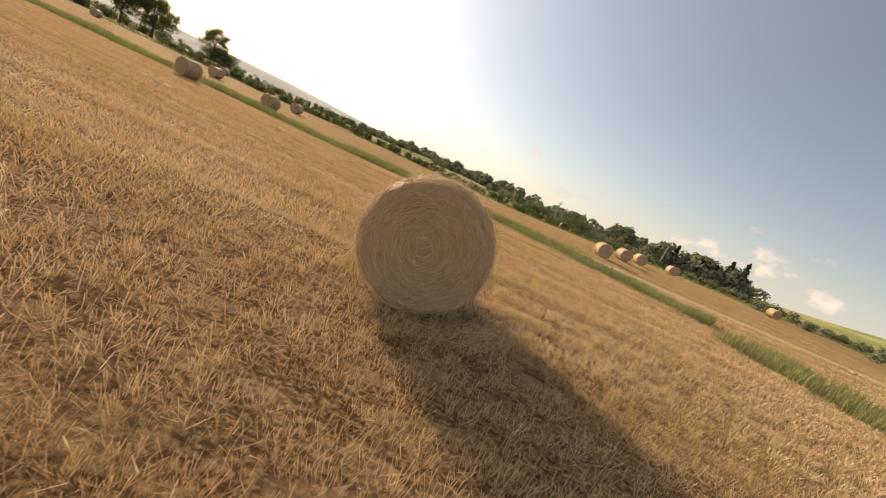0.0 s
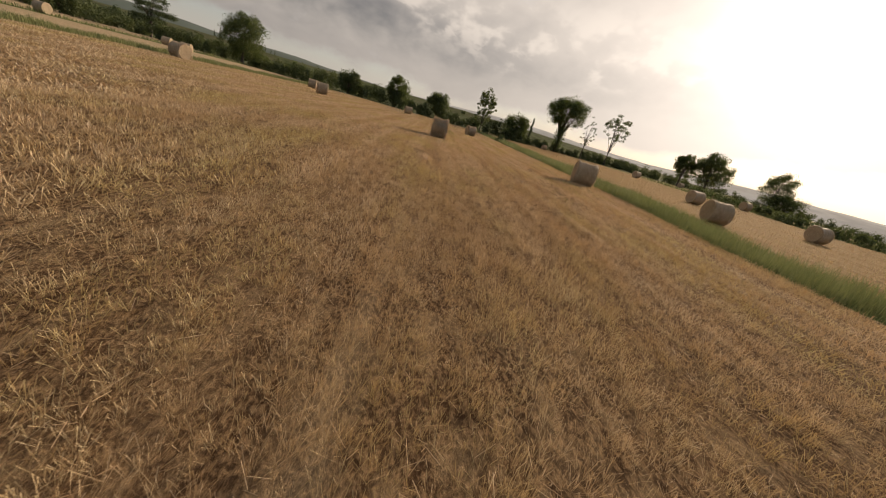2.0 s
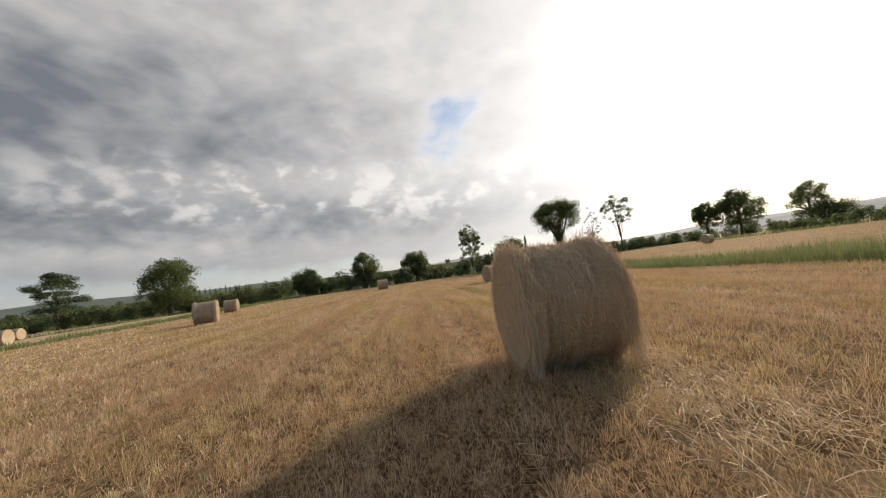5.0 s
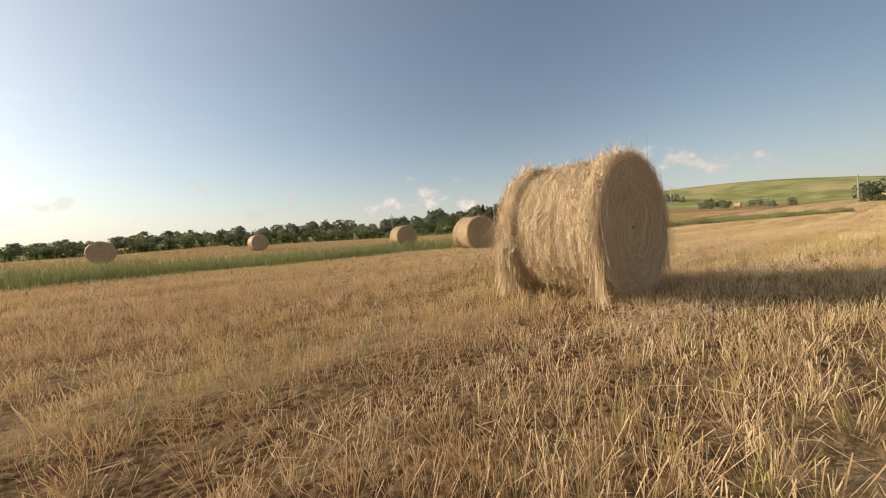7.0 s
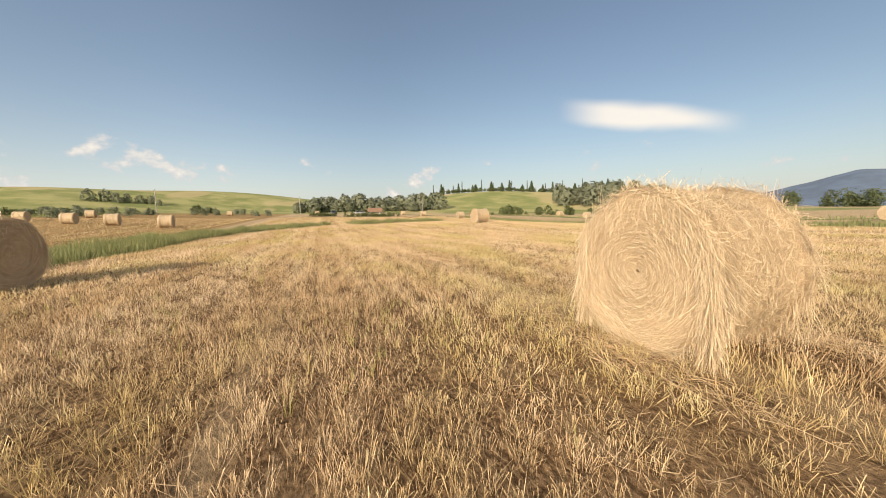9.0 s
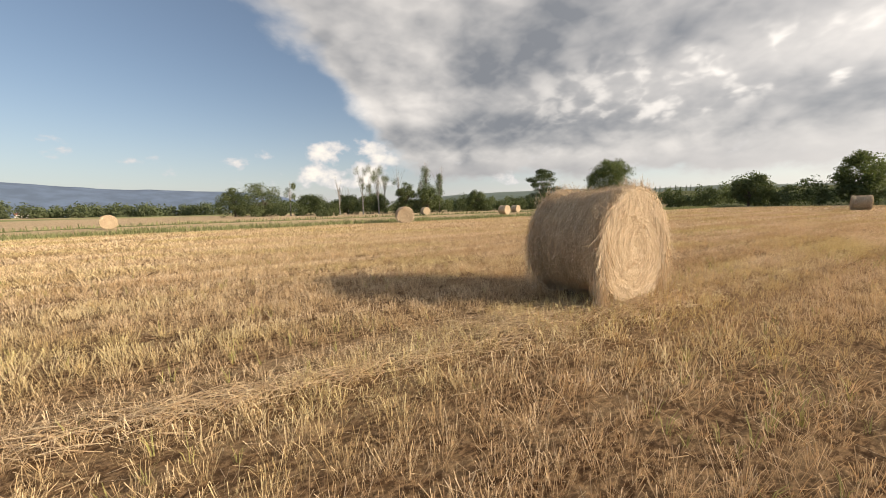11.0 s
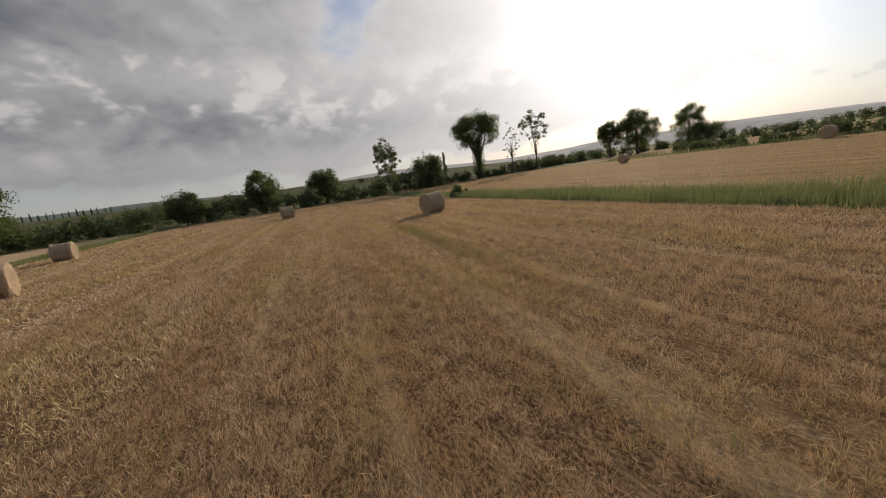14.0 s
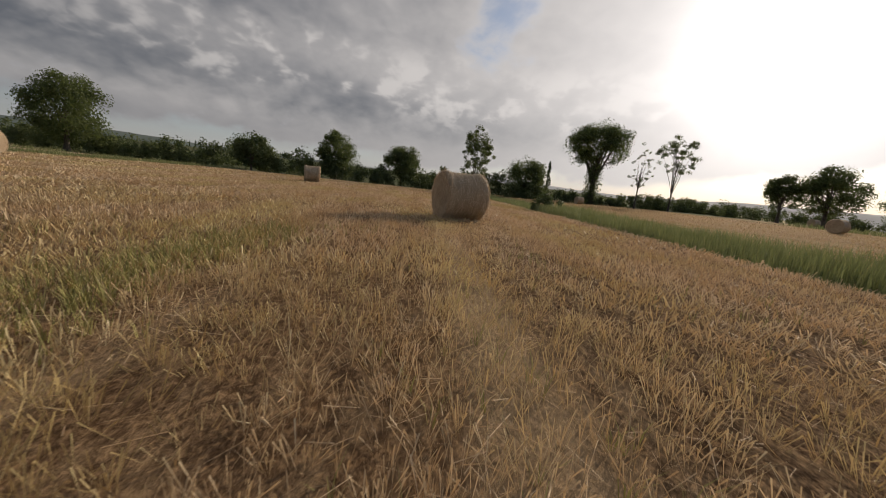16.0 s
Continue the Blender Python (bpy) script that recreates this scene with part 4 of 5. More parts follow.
# ---- round bales ----
def bale_meshes(seed, strands, faces, R=0.66, L=1.22, skirt=400, nu=72, thick=1.0, face_tone=1.0, rough=1.0, thatch=0):
    """Roll, two end faces and loose straw of a round bale lying on z = 0 with its axis along y."""
    g = np.random.default_rng(seed)
    nv = 22
    u = np.linspace(0, 2 * np.pi, nu, endpoint=False)
    s = np.linspace(-1, 1, nv)
    half = L / 2

    def radius(ang, yy):
        edge = np.abs(yy) / half
        inner = np.where(yy > 0, 0.72, 0.62)
        step = np.clip((edge - inner + 0.06) / 0.12, 0, 1)
        shoulder = -0.058 + 0.058 * step * step * (3 - 2 * step) - 0.022 * np.exp(-(((edge - inner + 0.07) / 0.045) ** 2)) - 0.07 * np.clip((edge - 0.90) / 0.10, 0, 1) ** 2
        p = np.stack([np.cos(ang) * 3, yy * 5, np.sin(ang) * 3], -1).reshape(-1, 3)
        return R * (1 + shoulder) + 0.014 * rough * smooth_noise(p * (1 + 0.6 * (rough - 1)), seed).reshape(np.shape(ang)) + 0.007 * np.sin(yy * 52 + seed) * np.clip((inner - edge) * 6, 0, 1) + 0.006 * rough * smooth_noise(p * 4.3, seed + 3).reshape(np.shape(ang))

    def settle(v):
        """The weight flattens the underside."""
        z = v[..., 2] + R
        v = v.copy()
        v[..., 2] = np.where(z < 0.05, 0.012 + 0.75 * np.maximum(z, -0.02) * 0.5, z)
        return v

    uu, ss = np.meshgrid(u, s * half, indexing="ij")
    r = radius(uu, ss)
    v = settle(np.stack([r * np.cos(uu), ss, r * np.sin(uu)], -1).reshape(-1, 3))
    i, j = np.meshgrid(np.arange(nu), np.arange(nv - 1), indexing="ij")
    i2 = (i + 1) % nu
    f = np.stack([i * nv + j, i * nv + j + 1, i2 * nv + j + 1, i2 * nv + j], -1).reshape(-1, 4)
    # The roll's low tone paints shade into the gaps between strands.
    out = {"roll": mesh_of("roll", v, f, BALE, 0.26 + 0.16 * smooth_noise(v * (2, 9, 2), seed), True)}
    for name, side in (("end_face", 1), ("end_face_far", -1)):
        k = 15
        q = np.linspace(1, 0.02, k)
        qq, ua = np.meshgrid(q, u, indexing="ij")
        rim = radius(ua, np.full_like(ua, side * half))
        rr = rim * qq
        spiral = 0.010 * np.sin(rr * 70 + ua + seed) + 0.012 * smooth_noise(np.stack([rr * np.cos(ua) * 5, rr * np.sin(ua) * 5, qq], -1).reshape(-1, 3), seed).reshape(rr.shape)
        yy = side * (half + (spiral - 0.015 * (1 - qq)) * np.clip((1 - qq) * 9, 0, 1))
        vv = settle(np.stack([rr * np.cos(ua), yy, rr * np.sin(ua)], -1).reshape(-1, 3))
        i, j = np.meshgrid(np.arange(k - 1), np.arange(nu), indexing="ij")
        j2 = (j + 1) % nu
        ff = np.stack([i * nu + j, i * nu + j2, (i + 1) * nu + j2, (i + 1) * nu + j], -1).reshape(-1, 4)
        out[name] = mesh_of("end_face", vv, ff[:, ::side], BALE, face_tone * 0.28 + 0.18 * smooth_noise(np.stack([rr.ravel() * 40, ua.ravel() * 2, qq.ravel()], -1), seed), True)
    pieces = []
    # strands wound round the roll
    n, k = strands, 3
    a0, yy = g.uniform(0, 2 * np.pi, n), half * np.clip(g.uniform(-1.02, 1.02, n), -1.0, 1.0)
    tilt = np.where(g.random(n) < 0.45, g.normal(0, 1.0, n), g.normal(0, 0.30, n))
    lay = np.stack([np.cos(a0) * 4, yy * 7, np.sin(a0) * 4], -1)
    tilt = tilt + (rough - 0.4) * (0.5 * smooth_noise(lay, seed + 5.0) + 0.8 * smooth_noise(lay * 2.6, seed + 6.0))
    stem = g.uniform(0.04, 0.24 if rough == 1.0 else 0.17, n)
    arc = stem * np.cos(tilt) / R * g.choice([-1, 1], n)
    t = np.linspace(0, 1, k)
    ang = a0[:, None] + arc[:, None] * t
    ypath = np.clip(yy[:, None] + (stem * np.sin(tilt))[:, None] * t, -half * 1.02, half * 1.02)
    lift = g.uniform(0.001, 0.014 * rough, n)[:, None] + (g.random(n) < 0.16 * rough)[:, None] * g.uniform(0.005, 0.045 + 0.02 * rough, n)[:, None] * t**2
    rim = (np.abs(yy) > 0.76 * half) & (g.random(n) < 0.30)
    lift = lift * (1 + 0.8 * (rough - 1) * np.clip(smooth_noise(lay * 1.7, seed + 8.0), 0, 1))[:, None] + (rim * g.uniform(0.01, 0.11, n))[:, None] * t**1.5
    rr = radius(ang, np.clip(ypath, -half, half)) + lift
    path = settle(np.stack([rr * np.cos(ang), ypath, rr * np.sin(ang)], -1))
    side = unit(np.stack([-np.sin(tilt) * -np.sin(a0), np.cos(tilt), -np.sin(tilt) * np.cos(a0)], -1) + 0.3 * g.normal(size=(n, 3)))
    wid = thick * g.uniform(0.0008, 0.0019, n)[:, None] * np.ones((1, k))
    # Random clumps, plus groove shade put into the tone by the same sine.
    ringed = (0.05 + 0.13 * rough) * smooth_noise(lay * 2.2, seed + 11.0) + 0.08 * np.sin(yy * 52 + seed) + 0.08 * smooth_noise(np.stack([yy * 9, a0, 0 * yy], -1), seed + 1.0)
    pieces.append(ribbons(path, wid, side, np.clip((g.beta(2.2, 2.0, n) if rough == 1.0 else g.beta(1.5, 1.6, n)) + ringed, 0, 1)))
    # stems lying in rings on both ends
    n = faces
    side_of = g.choice([-1, 1], n)
    rad, a0 = R * np.sqrt(g.uniform(0.01, 1.0, n)), g.uniform(0, 2 * np.pi, n)
    span = g.uniform(0.04, 0.20, n) / np.maximum(rad, 0.10) * g.choice([-1, 1], n) * np.where(g.random(n) < 0.3, 0.25, 1.0)
    ang = a0[:, None] + span[:, None] * t
    rr = rad[:, None] + (g.normal(0, 0.04, n) + np.where(g.random(n) < 0.3, g.normal(0, 0.09, n), 0))[:, None] * t
    outw = g.uniform(0.0, 0.022, n)[:, None] + (g.random(n) < 0.2)[:, None] * g.uniform(0, 0.06, n)[:, None] * t
    path = settle(np.stack([rr * np.cos(ang), side_of[:, None] * (half + outw), rr * np.sin(ang)], -1))
    rad_dir = unit(np.stack([np.cos(a0), 0.4 * g.normal(size=n), np.sin(a0)], -1))
    pieces.append(ribbons(path, thick * g.uniform(0.0008, 0.0019, n)[:, None] * np.ones((1, k)), rad_dir, np.clip(g.beta(2.4, 1.8, n) * face_tone, 0, 1)))
    # straw that slips over the rims and hangs to the ground
    n = skirt
    if n:
        side_of = g.choice([-1, 1], n)
        a0 = np.where(g.random(n) < 0.55, g.normal(0.15, 0.6, n), g.normal(np.pi - 0.15, 0.6, n))
        start = np.stack([R * 0.99 * np.cos(a0), side_of * half * g.uniform(0.70, 1.0, n), R * 0.99 * np.sin(a0)], -1)
        drop = g.uniform(0.05, 0.24, n) * np.where(side_of < 0, 1.3, 0.5)
        outward = np.stack([np.cos(a0) * 0.04 + g.normal(0, 0.10, n), side_of * g.uniform(-0.10, 0.10, n), np.zeros(n)], -1)
        path = start[:, None] + outward[:, None] * (drop[:, None] * t)[..., None]
        path[..., 2] -= drop[:, None] * t**1.3
        path[..., 2] = np.maximum(path[..., 2] + R, 0.02 + 0.03 * g.random(n)[:, None])
        sd = unit(np.stack([-np.sin(a0), g.normal(0, 0.6, n), np.cos(a0) * 0], -1) + 0.01)
        pieces.append(ribbons(path, thick * g.uniform(0.0008, 0.0019, n)[:, None] * np.ones((1, k)), sd, np.clip(g.beta(2.6, 1.6, n), 0, 1)))
    # stems of the rim that droop over the end faces
    n = skirt // 2
    if n:
        side_of = np.where(g.random(n) < 0.75, -1.0, 1.0)
        a0 = g.uniform(-0.5, np.pi + 0.5, n)
        rad = R * g.uniform(0.80, 0.99, n)
        start = np.stack([rad * np.cos(a0), side_of * half * g.uniform(1.0, 1.05, n), rad * np.sin(a0) + R], -1)
        drop, turn = g.uniform(0.06, 0.30, n), g.normal(0, 0.35, n)
        way_down = np.stack([np.sin(turn) + 0.35 * np.cos(a0), side_of * g.uniform(0.0, 0.10, n), -np.cos(turn)], -1)
        path = start[:, None] + way_down[:, None] * (drop[:, None] * t)[..., None]
        path[..., 2] = np.maximum(path[..., 2], 0.02)
        sd = unit(np.stack([np.cos(turn), 0.4 * g.normal(size=n), np.sin(turn)], -1))
        pieces.append(ribbons(path, thick * g.uniform(0.0008, 0.0019, n)[:, None] * np.ones((1, k)), sd, np.clip(g.beta(2.6, 1.6, n), 0, 1)))
    # thatch of long stems that flares from both ends down to the stubble
    if thatch:
        n = thatch
        side_of = np.where(g.random(n) < 0.80, -1.0, 1.0)
        flank = np.where(g.random(n) < 0.5, 1.0, -1.0)
        z0 = g.uniform(0.10, 0.95, n) * R * 1.5
        x0 = flank * np.sqrt(np.maximum(R * R - (z0 - R) ** 2, 0.05)) * g.uniform(0.88, 1.0, n)
        x0 = np.where(z0 < R, flank * R * g.uniform(0.80, 0.99, n), x0)
        start = np.stack([x0, side_of * half * g.uniform(0.84, 1.04, n), z0], -1)
        drop = np.minimum(g.uniform(0.15, 0.55, n), z0)
        flare = np.stack([flank * g.uniform(-0.08, 0.03, n) + g.normal(0, 0.16, n), side_of * g.uniform(-0.10, 0.10, n) - np.where(side_of < 0, g.uniform(0.0, 0.12, n), 0), -np.ones(n)], -1)
        path = start[:, None] + flare[:, None] * (drop[:, None] * t)[..., None]
        path[..., 1] += (side_of * drop * 0.06)[:, None] * t**2
        path[..., 2] = np.maximum(path[..., 2], 0.03 + 0.05 * g.random(n)[:, None])
        sd = unit(np.stack([g.normal(0, 0.5, n), np.ones(n), g.normal(0, 0.3, n)], -1))
        pieces.append(ribbons(path, thick * g.uniform(0.0008, 0.0019, n)[:, None] * np.ones((1, k)), sd, np.clip(g.beta(1.5, 1.2, n), 0, 1)))
    vv, ff, tt = joined(pieces)
    out["loose_straw"] = mesh_of("loose_straw", vv, ff, BALE, tt)
    return out


def make_bale(meshes, x, y, turn, label, group="straw bales on the field"):
    b = thing("round_bale", at(x, y, 0.01, turn), label, "straw bale", group)
    for name in ("roll", "end_face", "end_face_far", "loose_straw"):
        ob = part("end_face" if name.startswith("end") else name, meshes[name], b)
        if name == "loose_straw":
            tagged(ob, "loose straw stems sticking out of the bale", kind="stuff")
    return b


near_a, near_b = bale_meshes(11, 32000, 11000, R=0.705, L=1.10, skirt=3000, rough=1.3, thick=1.05, thatch=900), bale_meshes(23, 13000, 9000, R=0.71, L=1.34, skirt=1600, rough=1.15, thick=1.2, thatch=500)
mid_meshes = [bale_meshes(31 + k, 3600, 1500, R=0.67 + 0.015 * k, L=1.16 + 0.03 * k, skirt=600, nu=56, thick=2.3, face_tone=0.5) for k in range(3)]
far_meshes = [bale_meshes(51 + k, 300, 160, skirt=40, nu=28, thick=4.0, face_tone=0.6) for k in range(2)]

make_bale(near_a, 1.42, -0.23, 1, "shaggy golden straw round bale with hanging loose straw")
make_bale(near_b, -28.92, 11.84, 5, "straw round bale with a wound spiral end face")
MID = [(25.3, -4.95, 19), (-5.0, -9.2, -12), (20.7, 14.1, 20), (9.5, 23.3, -14), (37.2, 20.5, 12), (46.5, 5.4, 16), (-6.3, -17.2, -8)]
for k, (x, y, turn) in enumerate(MID):
    make_bale(mid_meshes[k % 3], x, y, turn, "weathered straw round bale lying on the stubble")
FAR = [(30.8, 36.0, 10), (42.0, 46.0, 8), (25.3, 49.3, -5), (-0.5, -31.0, 6), (8.5, -27.0, 4), (26.2, -49.0, 12), (46.0, -42.0, 20), (57.0, -78.0, 15),
       (79.0, -32.0, 12), (-12.2, 41.0, 10), (-41.0, 66.0, 0), (-56.0, 48.3, 8)]
FARTHER = [(-40.4, -18.1, 5), (-44.5, -24.3, 10), (-48.6, -30.0, 0), (-45.3, -63.9, 5), (-59.4, -43.2, 8), (-57.0, -39.0, 0), (-72.0, -39.0, 5), (-98.0, -24.0, 5), (-119.0, -3.6, 0),
           (-62.0, 23.0, 6), (-87.0, 22.5, 6), (-108.0, 22.0, 9), (-71.0, 53.0, 12), (-34.0, -81.0, 0), (93.0, -61.0, 5), (47.0, -61.0, 14), (74.0, -72.0, 9), (-55.0, -78.0, 3)]
for k, (x, y, turn) in enumerate(FAR + FARTHER):
    make_bale(far_meshes[k % 2], x, y, turn, "straw round bale standing far off on the cut field")

# ---- stubble, straw and verge grass ----
WALK = np.array([[r[1], r[2]] for r in ROWS])
FINE = np.concatenate([WALK[:-1] + (WALK[1:] - WALK[:-1]) * f for f in (0, 0.25, 0.5, 0.75)])


def off_walk(p):
    """Distance of (n, 2) places from the line of flight."""
    out = np.full(len(p), 1e9)
    for q in FINE:
        out = np.minimum(out, (p[:, 0] - q[0]) ** 2 + (p[:, 1] - q[1]) ** 2)
    return np.sqrt(out)


TRACKS = (3.4, 5.3, -5.4, -8.1, 9.6, 11.5, 16.5, 18.4)


def build_stubble():
    """Tufts of cut stalks in drilled rows, finer near the line of flight."""
    pieces = []
    for per_m2, lo, hi, wide, stalks, tight, even in ((125, 0.0, 1.9, 0.58, 12, 0.024, 0.50), (105, 1.9, 4.2, 0.95, 8, 0.028, 0.46), (105, 4.2, 10.0, 2.15, 4, 0.045, 0.34), (46, 10.0, 28.0, 5.4, 3, 0.08, 0.26), (12, 28.0, 75.0, 17.0, 3, 0.13, 0.22)):
        n = int(per_m2 * 152 * 35.1 * 1.25)
        p = np.stack([rng.uniform(-78, 74, n), rng.uniform(-10.5, 24.6, n)], -1).astype(np.float32)
        d = off_walk(p)
        p = p[(d >= lo) & (d < hi)]
        flat = 0 * p[:, 0]
        drift = p[:, 1] + 0.05 * np.sin(p[:, 0] * 0.9)
        gap = smooth_noise(np.stack([p[:, 0] * 1.3, p[:, 1] * 2.6, flat], -1), 2.0) * 0.35 + smooth_noise(np.stack([p[:, 0] * 4.1, p[:, 1] * 6.0, flat], -1), 7.0) * 0.40
        gap += smooth_noise(np.stack([p[:, 0] * 9.0, p[:, 1] * 13.0, flat], -1), 3.0) * 0.80 + 0.32 * np.sin(drift * 2 * np.pi / 0.48) + 0.16 * np.sin(drift * 2 * np.pi / 1.15)
        p = p[rng.random(len(p)) < np.clip(0.95 - 0.32 * even + even * gap, 0.03, 1.0)]
        flat = 0 * p[:, 0]
        p[:, 1] = np.round(p[:, 1] / 0.13) * 0.13 + rng.normal(0, 0.022, len(p))
        tall = rng.normal(0.102, 0.014, len(p)) * (1 + 0.22 * smooth_noise(np.stack([p[:, 0] * 9.0, p[:, 1] * 13.0, flat], -1), 3.0) + 0.26 * smooth_noise(np.stack([p[:, 0] * 0.35, p[:, 1] * 1.2, flat], -1), 9.0))
        hue = 0.48 + 0.18 * smooth_noise(np.stack([p[:, 0] * 0.5, p[:, 1] * 1.5, flat], -1), 12.0) + 0.34 * smooth_noise(np.stack([p[:, 0] * 0.04, p[:, 1] * 2.4, flat], -1), 21.0) + rng.normal(0, 0.20, len(p))
        track = sum(np.exp(-(((p[:, 1] - y0 - 0.10 * np.sin(p[:, 0] * 0.13 + y0)) / 0.24) ** 2)) for y0 in TRACKS) * (0.7 + 0.5 * smooth_noise(np.stack([p[:, 0] * 0.4, p[:, 1] * 0.8, flat], -1), 15.0))
        tall, hue = tall * (1 - 0.4 * np.clip(track, 0, 1)), hue + 0.34 * track
        q, h, hue = np.repeat(p, stalks, 0), np.repeat(tall, stalks), np.repeat(hue, stalks)
        m = len(q)
        away = rng.normal(0, tight, (m, 2))
        h = h * rng.normal(1.0, 0.16, m)
        base = np.stack([q[:, 0] + away[:, 0], q[:, 1] + away[:, 1], lie(q[:, 0], q[:, 1]) - 0.01], -1)
        lean = np.where(rng.random(m) < 0.22, 0.55, 0.17)
        tip = base + np.stack([away[:, 0] * 1.2 + rng.normal(0, 1, m) * lean * h, away[:, 1] * 1.2 + rng.normal(0, 1, m) * lean * h, h], -1)
        a = rng.uniform(0, np.pi, m)
        side = np.stack([np.cos(a), np.sin(a), np.zeros(m)], -1)
        w2 = (rng.uniform(0.0017, 0.0036, m) * wide)[:, None]
        up_end = (rng.random(m) < 0.2)[:, None]
        low, high = np.where(up_end, tip, base), np.where(up_end, base, tip)
        v = np.stack([low, high - side * w2, high + side * w2], 1).reshape(-1, 3)
        pieces.append((v, np.arange(m * 3).reshape(-1, 3), np.repeat(np.clip(hue + rng.normal(0, 0.16, m), 0, 1), 3)))
    # the cut field beyond the verge, coarser
    m = 80000
    p = np.stack([rng.uniform(-70, 100, m), -14.2 - 36 * rng.random(m) ** 1.3], -1)
    lined = 0.28 + 0.45 * smooth_noise(np.stack([p[:, 0] * 0.03, p[:, 1] * 1.6, 0 * p[:, 0]], -1), 17.0) + rng.normal(0, 0.15, m)
    base = np.stack([p[:, 0], p[:, 1], lie(p[:, 0], p[:, 1]) - 0.01], -1)
    tip = base + np.stack([rng.normal(0, 0.02, m), rng.normal(0, 0.02, m), rng.uniform(0.06, 0.11, m)], -1)
    a = rng.uniform(0, np.pi, m)
    side = np.stack([np.cos(a), np.sin(a), 0 * a], -1) * rng.uniform(0.012, 0.028, m)[:, None]
    pieces.append((np.stack([base, tip - side, tip + side], 1).reshape(-1, 3), np.arange(m * 3).reshape(-1, 3), np.repeat(np.clip(lined, 0, 1), 3)))
    v, f, t = joined(pieces)
    tagged(new("stubble", mesh_of("stubble", v, f, STUBBLE, t)), "short golden-brown cut straw stubble in rows", "stubble", kind="stuff")


def build_weeds():
    """Low yellow-green weeds growing up between the stubble rows."""
    n = 15000
    p = np.stack([rng.uniform(-14, 22, n), rng.uniform(-8, 9, n)], -1)
    thick = smooth_noise(np.stack([p[:, 0] * 0.55, p[:, 1] * 0.8, 0 * p[:, 0]], -1), 31.0)
    p = p[rng.random(n) < np.clip(0.9 * thick - 0.05, 0.02, 0.8)]
    row = np.stack([rng.uniform(10.8, 21.0, 1500), rng.normal(-1.8, 0.26, 1500)], -1)
    p = np.concatenate([p, row])
    q = np.repeat(p, 7, 0)
    m = len(q)
    a, h = rng.uniform(0, 2 * np.pi, m), rng.uniform(0.04, 0.15, m)
    out = np.stack([np.cos(a), np.sin(a), np.zeros(m)], -1)
    base = np.stack([q[:, 0], q[:, 1], lie(q[:, 0], q[:, 1])], -1) + out * rng.uniform(0, 0.03, m)[:, None]
    up = np.stack([0 * h, 0 * h, h], -1)
    path = np.stack([base, base + out * (h * 0.15)[:, None] + up * 0.6, base + out * (h * 0.5)[:, None] + up], 1)
    w2 = rng.uniform(0.0012, 0.003, m)
    v, f, t = ribbons(path, np.stack([w2, w2, w2 * 0.2], 1), np.stack([-np.sin(a), np.cos(a), np.zeros(m)], -1), rng.random(m))
    tagged(new("weeds", mesh_of("weeds", v, f, WEED, t)), "low yellow-green weeds growing between the stubble", "weeds", kind="stuff")


def build_litter():
    """Broken stems lying between the rows."""
    pieces = []
    for n, lo, hi, wide in ((520000, 0.0, 4.0, 1.0), (260000, 4.0, 11.0, 1.8)):
        p = np.stack([rng.uniform(-52, 48, n), rng.uniform(-10.5, 24.6, n)], -1)
        pick = rng.random(n) < np.clip(0.45 + 0.8 * smooth_noise(np.stack([p[:, 0] * 0.9, p[:, 1] * 1.8, 0 * p[:, 0]], -1), 5.0), 0.12, 1.0)
        p = p[pick]
        d = off_walk(p)
        p = p[(d >= lo) & (d < hi)]
        m = len(p)
        length, a = rng.uniform(0.03, 0.17, m), rng.uniform(0, 2 * np.pi, m)
        z0 = lie(p[:, 0], p[:, 1]) + rng.uniform(0.01, 0.07, m)
        d3 = np.stack([np.cos(a), np.sin(a), rng.normal(0, 0.18, m)], -1)
        base = np.stack([p[:, 0], p[:, 1], z0], -1)
        tip = base + d3 * length[:, None]
        side = np.stack([-np.sin(a), np.cos(a), rng.normal(0, 0.4, m)], -1)
        w2 = rng.uniform(0.0009, 0.0021, m) * wide
        pieces.append(ribbons(np.stack([base, tip], 1), np.stack([w2, w2], 1), unit(side), np.clip(rng.beta(1.8, 2.0, m), 0, 1)))
    v, f, t = joined(pieces)
    tagged(new("straw_litter", mesh_of("straw_litter", v, f, LITTER, t)), "pale broken straw stems lying on the stubble", "straw", kind="stuff")


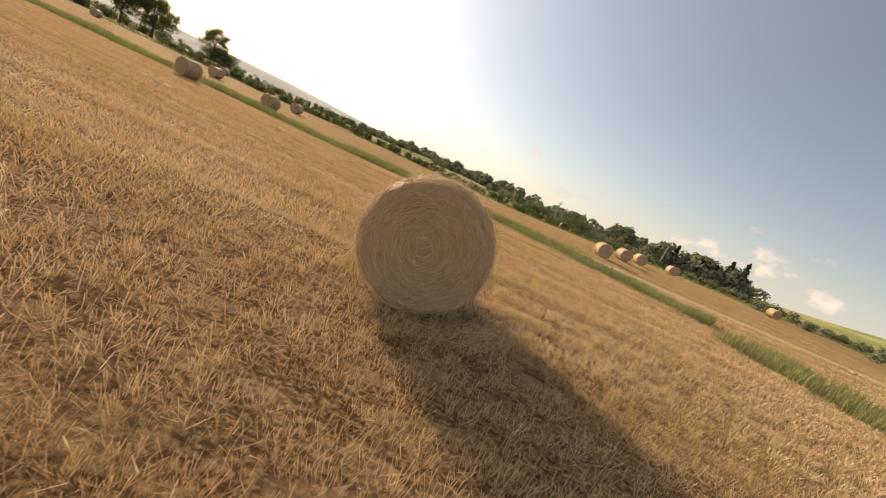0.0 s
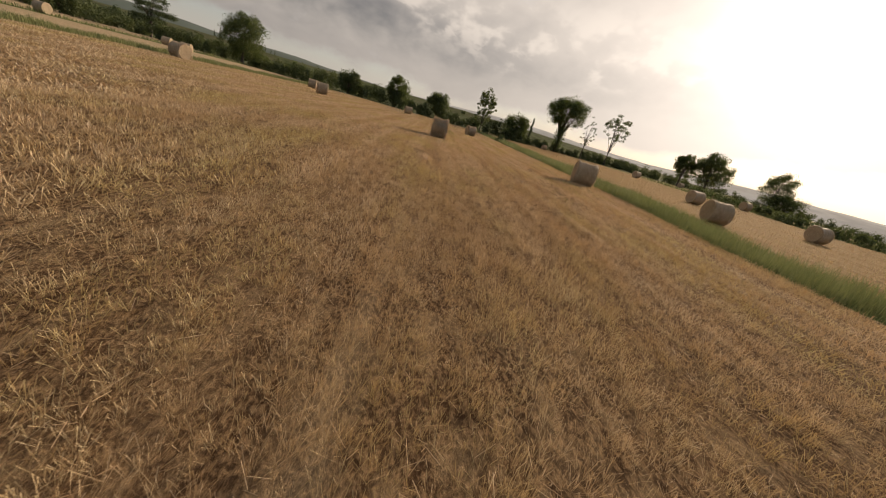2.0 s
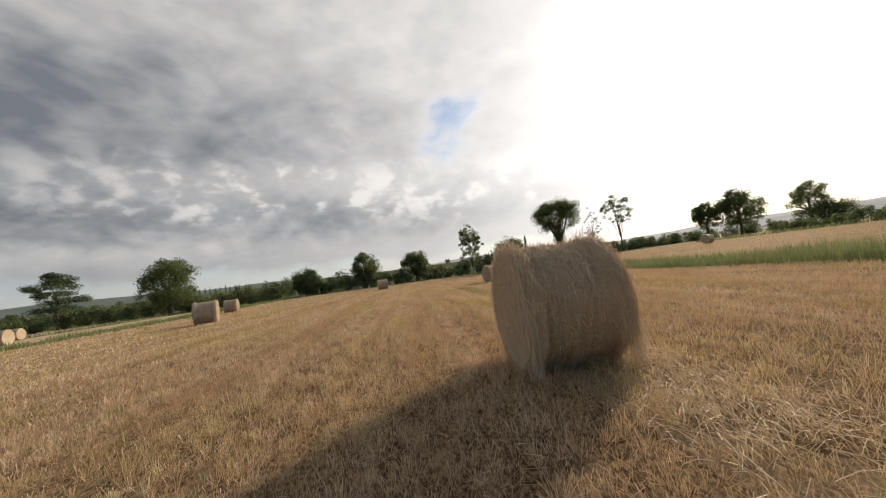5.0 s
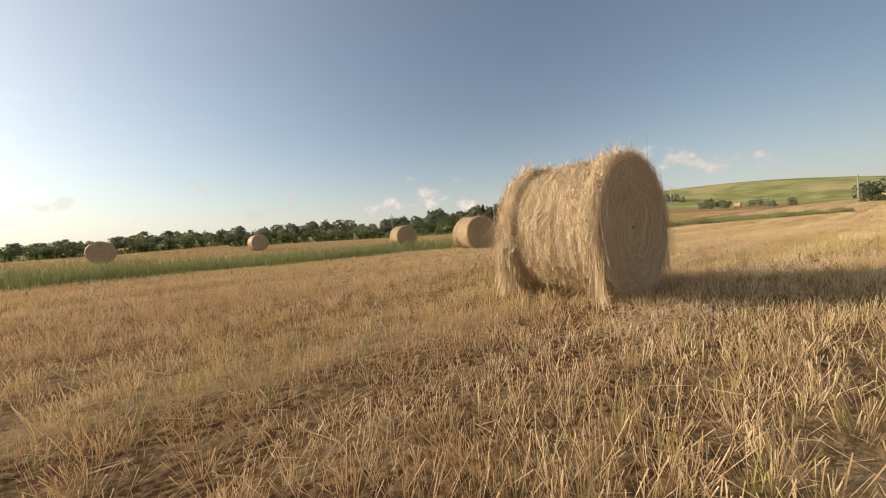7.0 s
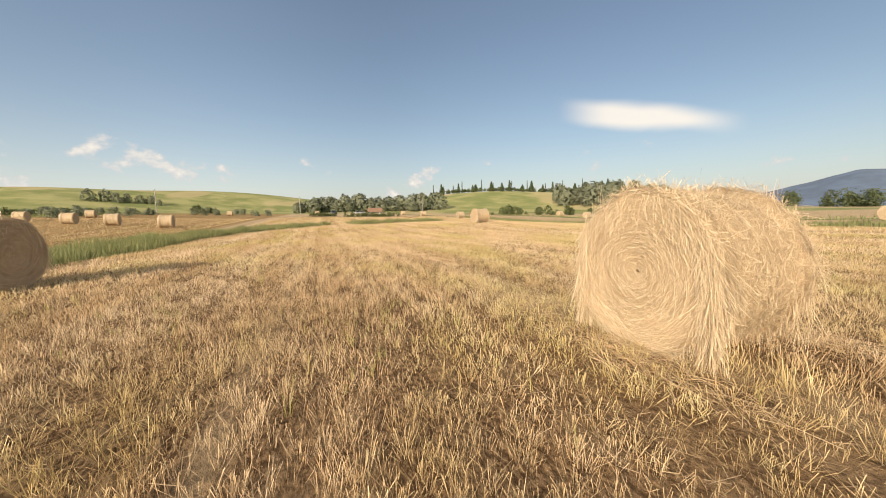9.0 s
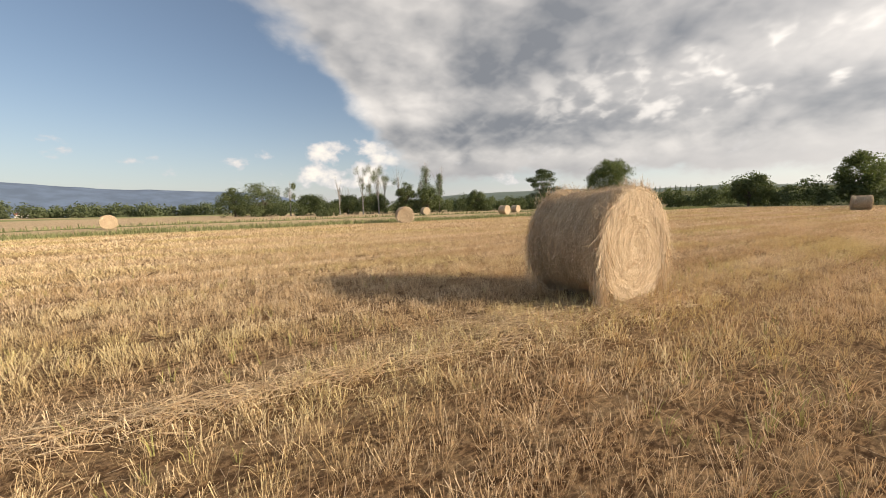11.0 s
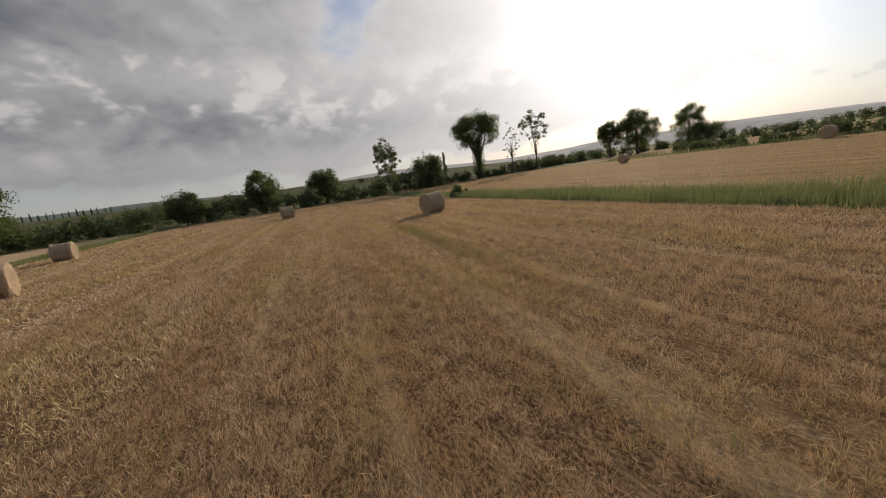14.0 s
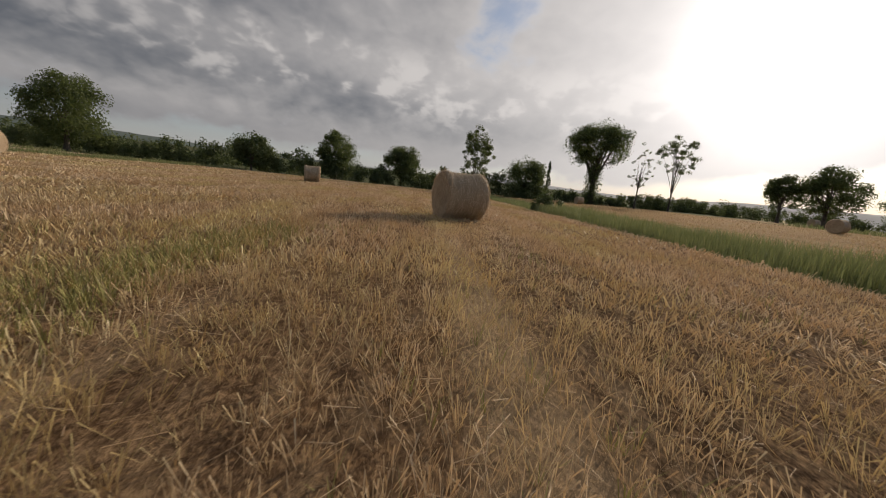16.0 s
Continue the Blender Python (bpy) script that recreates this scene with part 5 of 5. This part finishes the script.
def straw_swath(x, y, length, width, turn, count, heap=0.06):
    """A combed heap of long stems left on the field."""
    a = radians(turn) + np.where(rng.random(count) < 0.35, rng.normal(0, 1.2, count), rng.normal(0, 0.40, count))
    along, across = rng.normal(0, length / 2.6, count), rng.normal(0, width / 2.6, count)
    c, s = math.cos(radians(turn)), math.sin(radians(turn))
    px, py = x + along * c - across * s, y + along * s + across * c
    top = heap * np.exp(-((across / width) ** 2) * 2)
    ln = rng.uniform(0.07, 0.34, count)
    d = np.stack([np.cos(a), np.sin(a), rng.normal(0, 0.10, count)], -1)
    mid = np.stack([px, py, lie(px, py) + 0.03 + top * rng.random(count)], -1)
    path = np.stack([mid - d * ln[:, None] / 2, mid + [0, 0, 0.02], mid + d * ln[:, None] / 2], 1)
    path[..., 2] = np.maximum(path[..., 2], lie(path[..., 0], path[..., 1]) + 0.01)
    side = unit(np.stack([-np.sin(a), np.cos(a), rng.normal(0, 0.5, count)], -1))
    v, f, t = ribbons(path, rng.uniform(0.0011, 0.0025, count)[:, None] * np.ones((1, 3)), side, np.clip(rng.beta(2.6, 1.7, count), 0, 1))
    tagged(new("straw_heap", mesh_of("straw_heap", v, f, LITTER, t)), "heap of pale loose straw left lying on the stubble", "straw", "straw heaps on the field", "stuff")


build_stubble()
build_weeds()
build_litter()
straw_swath(-12.6, 0.30, 1.0, 0.30, 0, 1700, 0.10)
straw_swath(-10.2, 0.55, 0.5, 0.15, 25, 220)
straw_swath(-5.4, -0.42, 0.5, 0.20, 20, 420, 0.05)
straw_swath(-6.7, -0.45, 0.5, 0.18, 40, 260, 0.04)
straw_swath(-7.7, -0.5, 0.6, 0.25, 70, 300, 0.04)
straw_swath(-2.6, -0.75, 2.6, 0.24, -6, 1100, 0.035)
straw_swath(-0.2, -0.7, 1.0, 0.8, -20, 1100, 0.03)
straw_swath(1.4, -1.0, 1.4, 0.5, 0, 1000, 0.04)
straw_swath(2.0, 0.8, 1.2, 0.4, 0, 600, 0.03)
straw_swath(15.0, -4.1, 2.0, 0.35, -8, 220, 0.02)
straw_swath(7.4, -5.0, 3.0, 0.25, 4, 300, 0.02)
straw_swath(-17.6, -4.1, 2.4, 0.25, 4, 700, 0.04)
straw_swath(-30.25, 11.1, 1.2, 0.32, 12, 1200, 0.05)
straw_swath(-29.9, 12.3, 0.9, 0.40, 60, 700, 0.04)
straw_swath(24.9, -4.7, 1.0, 0.5, 80, 700, 0.05)
straw_swath(-10.5, -4.4, 0.8, 0.3, 10, 260, 0.04)


def build_verge(name, x0, x1, y0, y1, count, tall, wide, label, line=None):
    """A strip of uncut grass, straight or laid along a line of (x, y) corners: blades of three joints."""
    p = np.stack([rng.uniform(x0, x1, count), rng.uniform(y0, y1, count)], -1)
    edge = np.minimum(p[:, 1] - y0, y1 - p[:, 1])
    ragged = 0.55 + 0.45 * smooth_noise(np.stack([p[:, 0] * 0.9, p[:, 1] * 1.2, 0 * p[:, 0]], -1), 4.0)
    p = p[edge > 0.35 * rng.random(count) * ragged]
    if line:
        c = np.array(line, float)
        cum = np.concatenate([[0], np.cumsum(np.hypot(*np.diff(c, axis=0).T))])
        s = (p[:, 0] - x0) / (x1 - x0) * cum[-1]
        d = unit(np.stack([np.interp(s + 1, cum, c[:, k]) - np.interp(s - 1, cum, c[:, k]) for k in (0, 1)], -1))
        p = np.stack([np.interp(s, cum, c[:, 0]) - d[:, 1] * p[:, 1], np.interp(s, cum, c[:, 1]) + d[:, 0] * p[:, 1]], -1)
    m = len(p)
    h = tall * rng.uniform(0.35, 1.0, m) * (1 + 0.4 * smooth_noise(np.stack([p[:, 0] * 0.45, p[:, 1] * 0.9, 0 * p[:, 0]], -1), 6.0))
    a = rng.uniform(0, 2 * np.pi, m)
    bend = rng.uniform(0.05, 0.55, m) * h
    base = np.stack([p[:, 0], p[:, 1], lie(p[:, 0], p[:, 1]) - 0.01], -1)
    out = np.stack([np.cos(a), np.sin(a), np.zeros(m)], -1)
    path = np.stack([base, base + out * (bend * 0.3)[:, None] + np.stack([0 * h, 0 * h, h * 0.6], -1), base + out * bend[:, None] + np.stack([0 * h, 0 * h, h], -1)], 1)
    w2 = rng.uniform(0.5, 1.0, m) * wide
    side = np.stack([-np.sin(a), np.cos(a), np.zeros(m)], -1)
    v, f, t = ribbons(path, np.stack([w2, w2 * 0.8, w2 * 0.15], 1), side, np.clip(rng.beta(2, 2, m) + 0.12 * smooth_noise(np.stack([p[:, 0] * 0.6, p[:, 1], 0 * p[:, 0]], -1), 1.0), 0, 1))
    tagged(new(name, mesh_of(name, v, f, GRASS, t)), label, "grass", kind="stuff")


build_verge("verge_grass", -22, 38, -14.2, -10.6, 40000, 0.56, 0.011, "strip of tall uncut green grass between two fields")
build_verge("verge_grass", 0, 24, -1.7, 1.7, 22000, 0.5, 0.012, "strip of tall uncut green grass bending along the field", [(-21.5, -12.4), (-29, -10.6), (-36, -7.2), (-42, -3.0)])
build_verge("verge_grass", 0, 14, -1.9, 1.9, 12000, 0.6, 0.014, "patch of tall green grass at the field corner", [(-41, 0.5), (-43.5, 6.0), (-47, 13.0)])
build_verge("verge_grass", 38, 80, -14.3, -10.6, 8000, 0.42, 0.018, "strip of tall uncut green grass between two fields")
build_verge("verge_grass", -70, 76, 24.7, 27.4, 34000, 0.46, 0.024, "low strip of uncut grass between two fields")
build_verge("verge_grass", -100, 90, 48.0, 51.0, 4000, 0.5, 0.05, "distant grass strip beside the hedge")
build_verge("verge_grass", -120, 60, -54.0, -50.5, 6000, 0.6, 0.05, "distant grass strip beyond the far field")
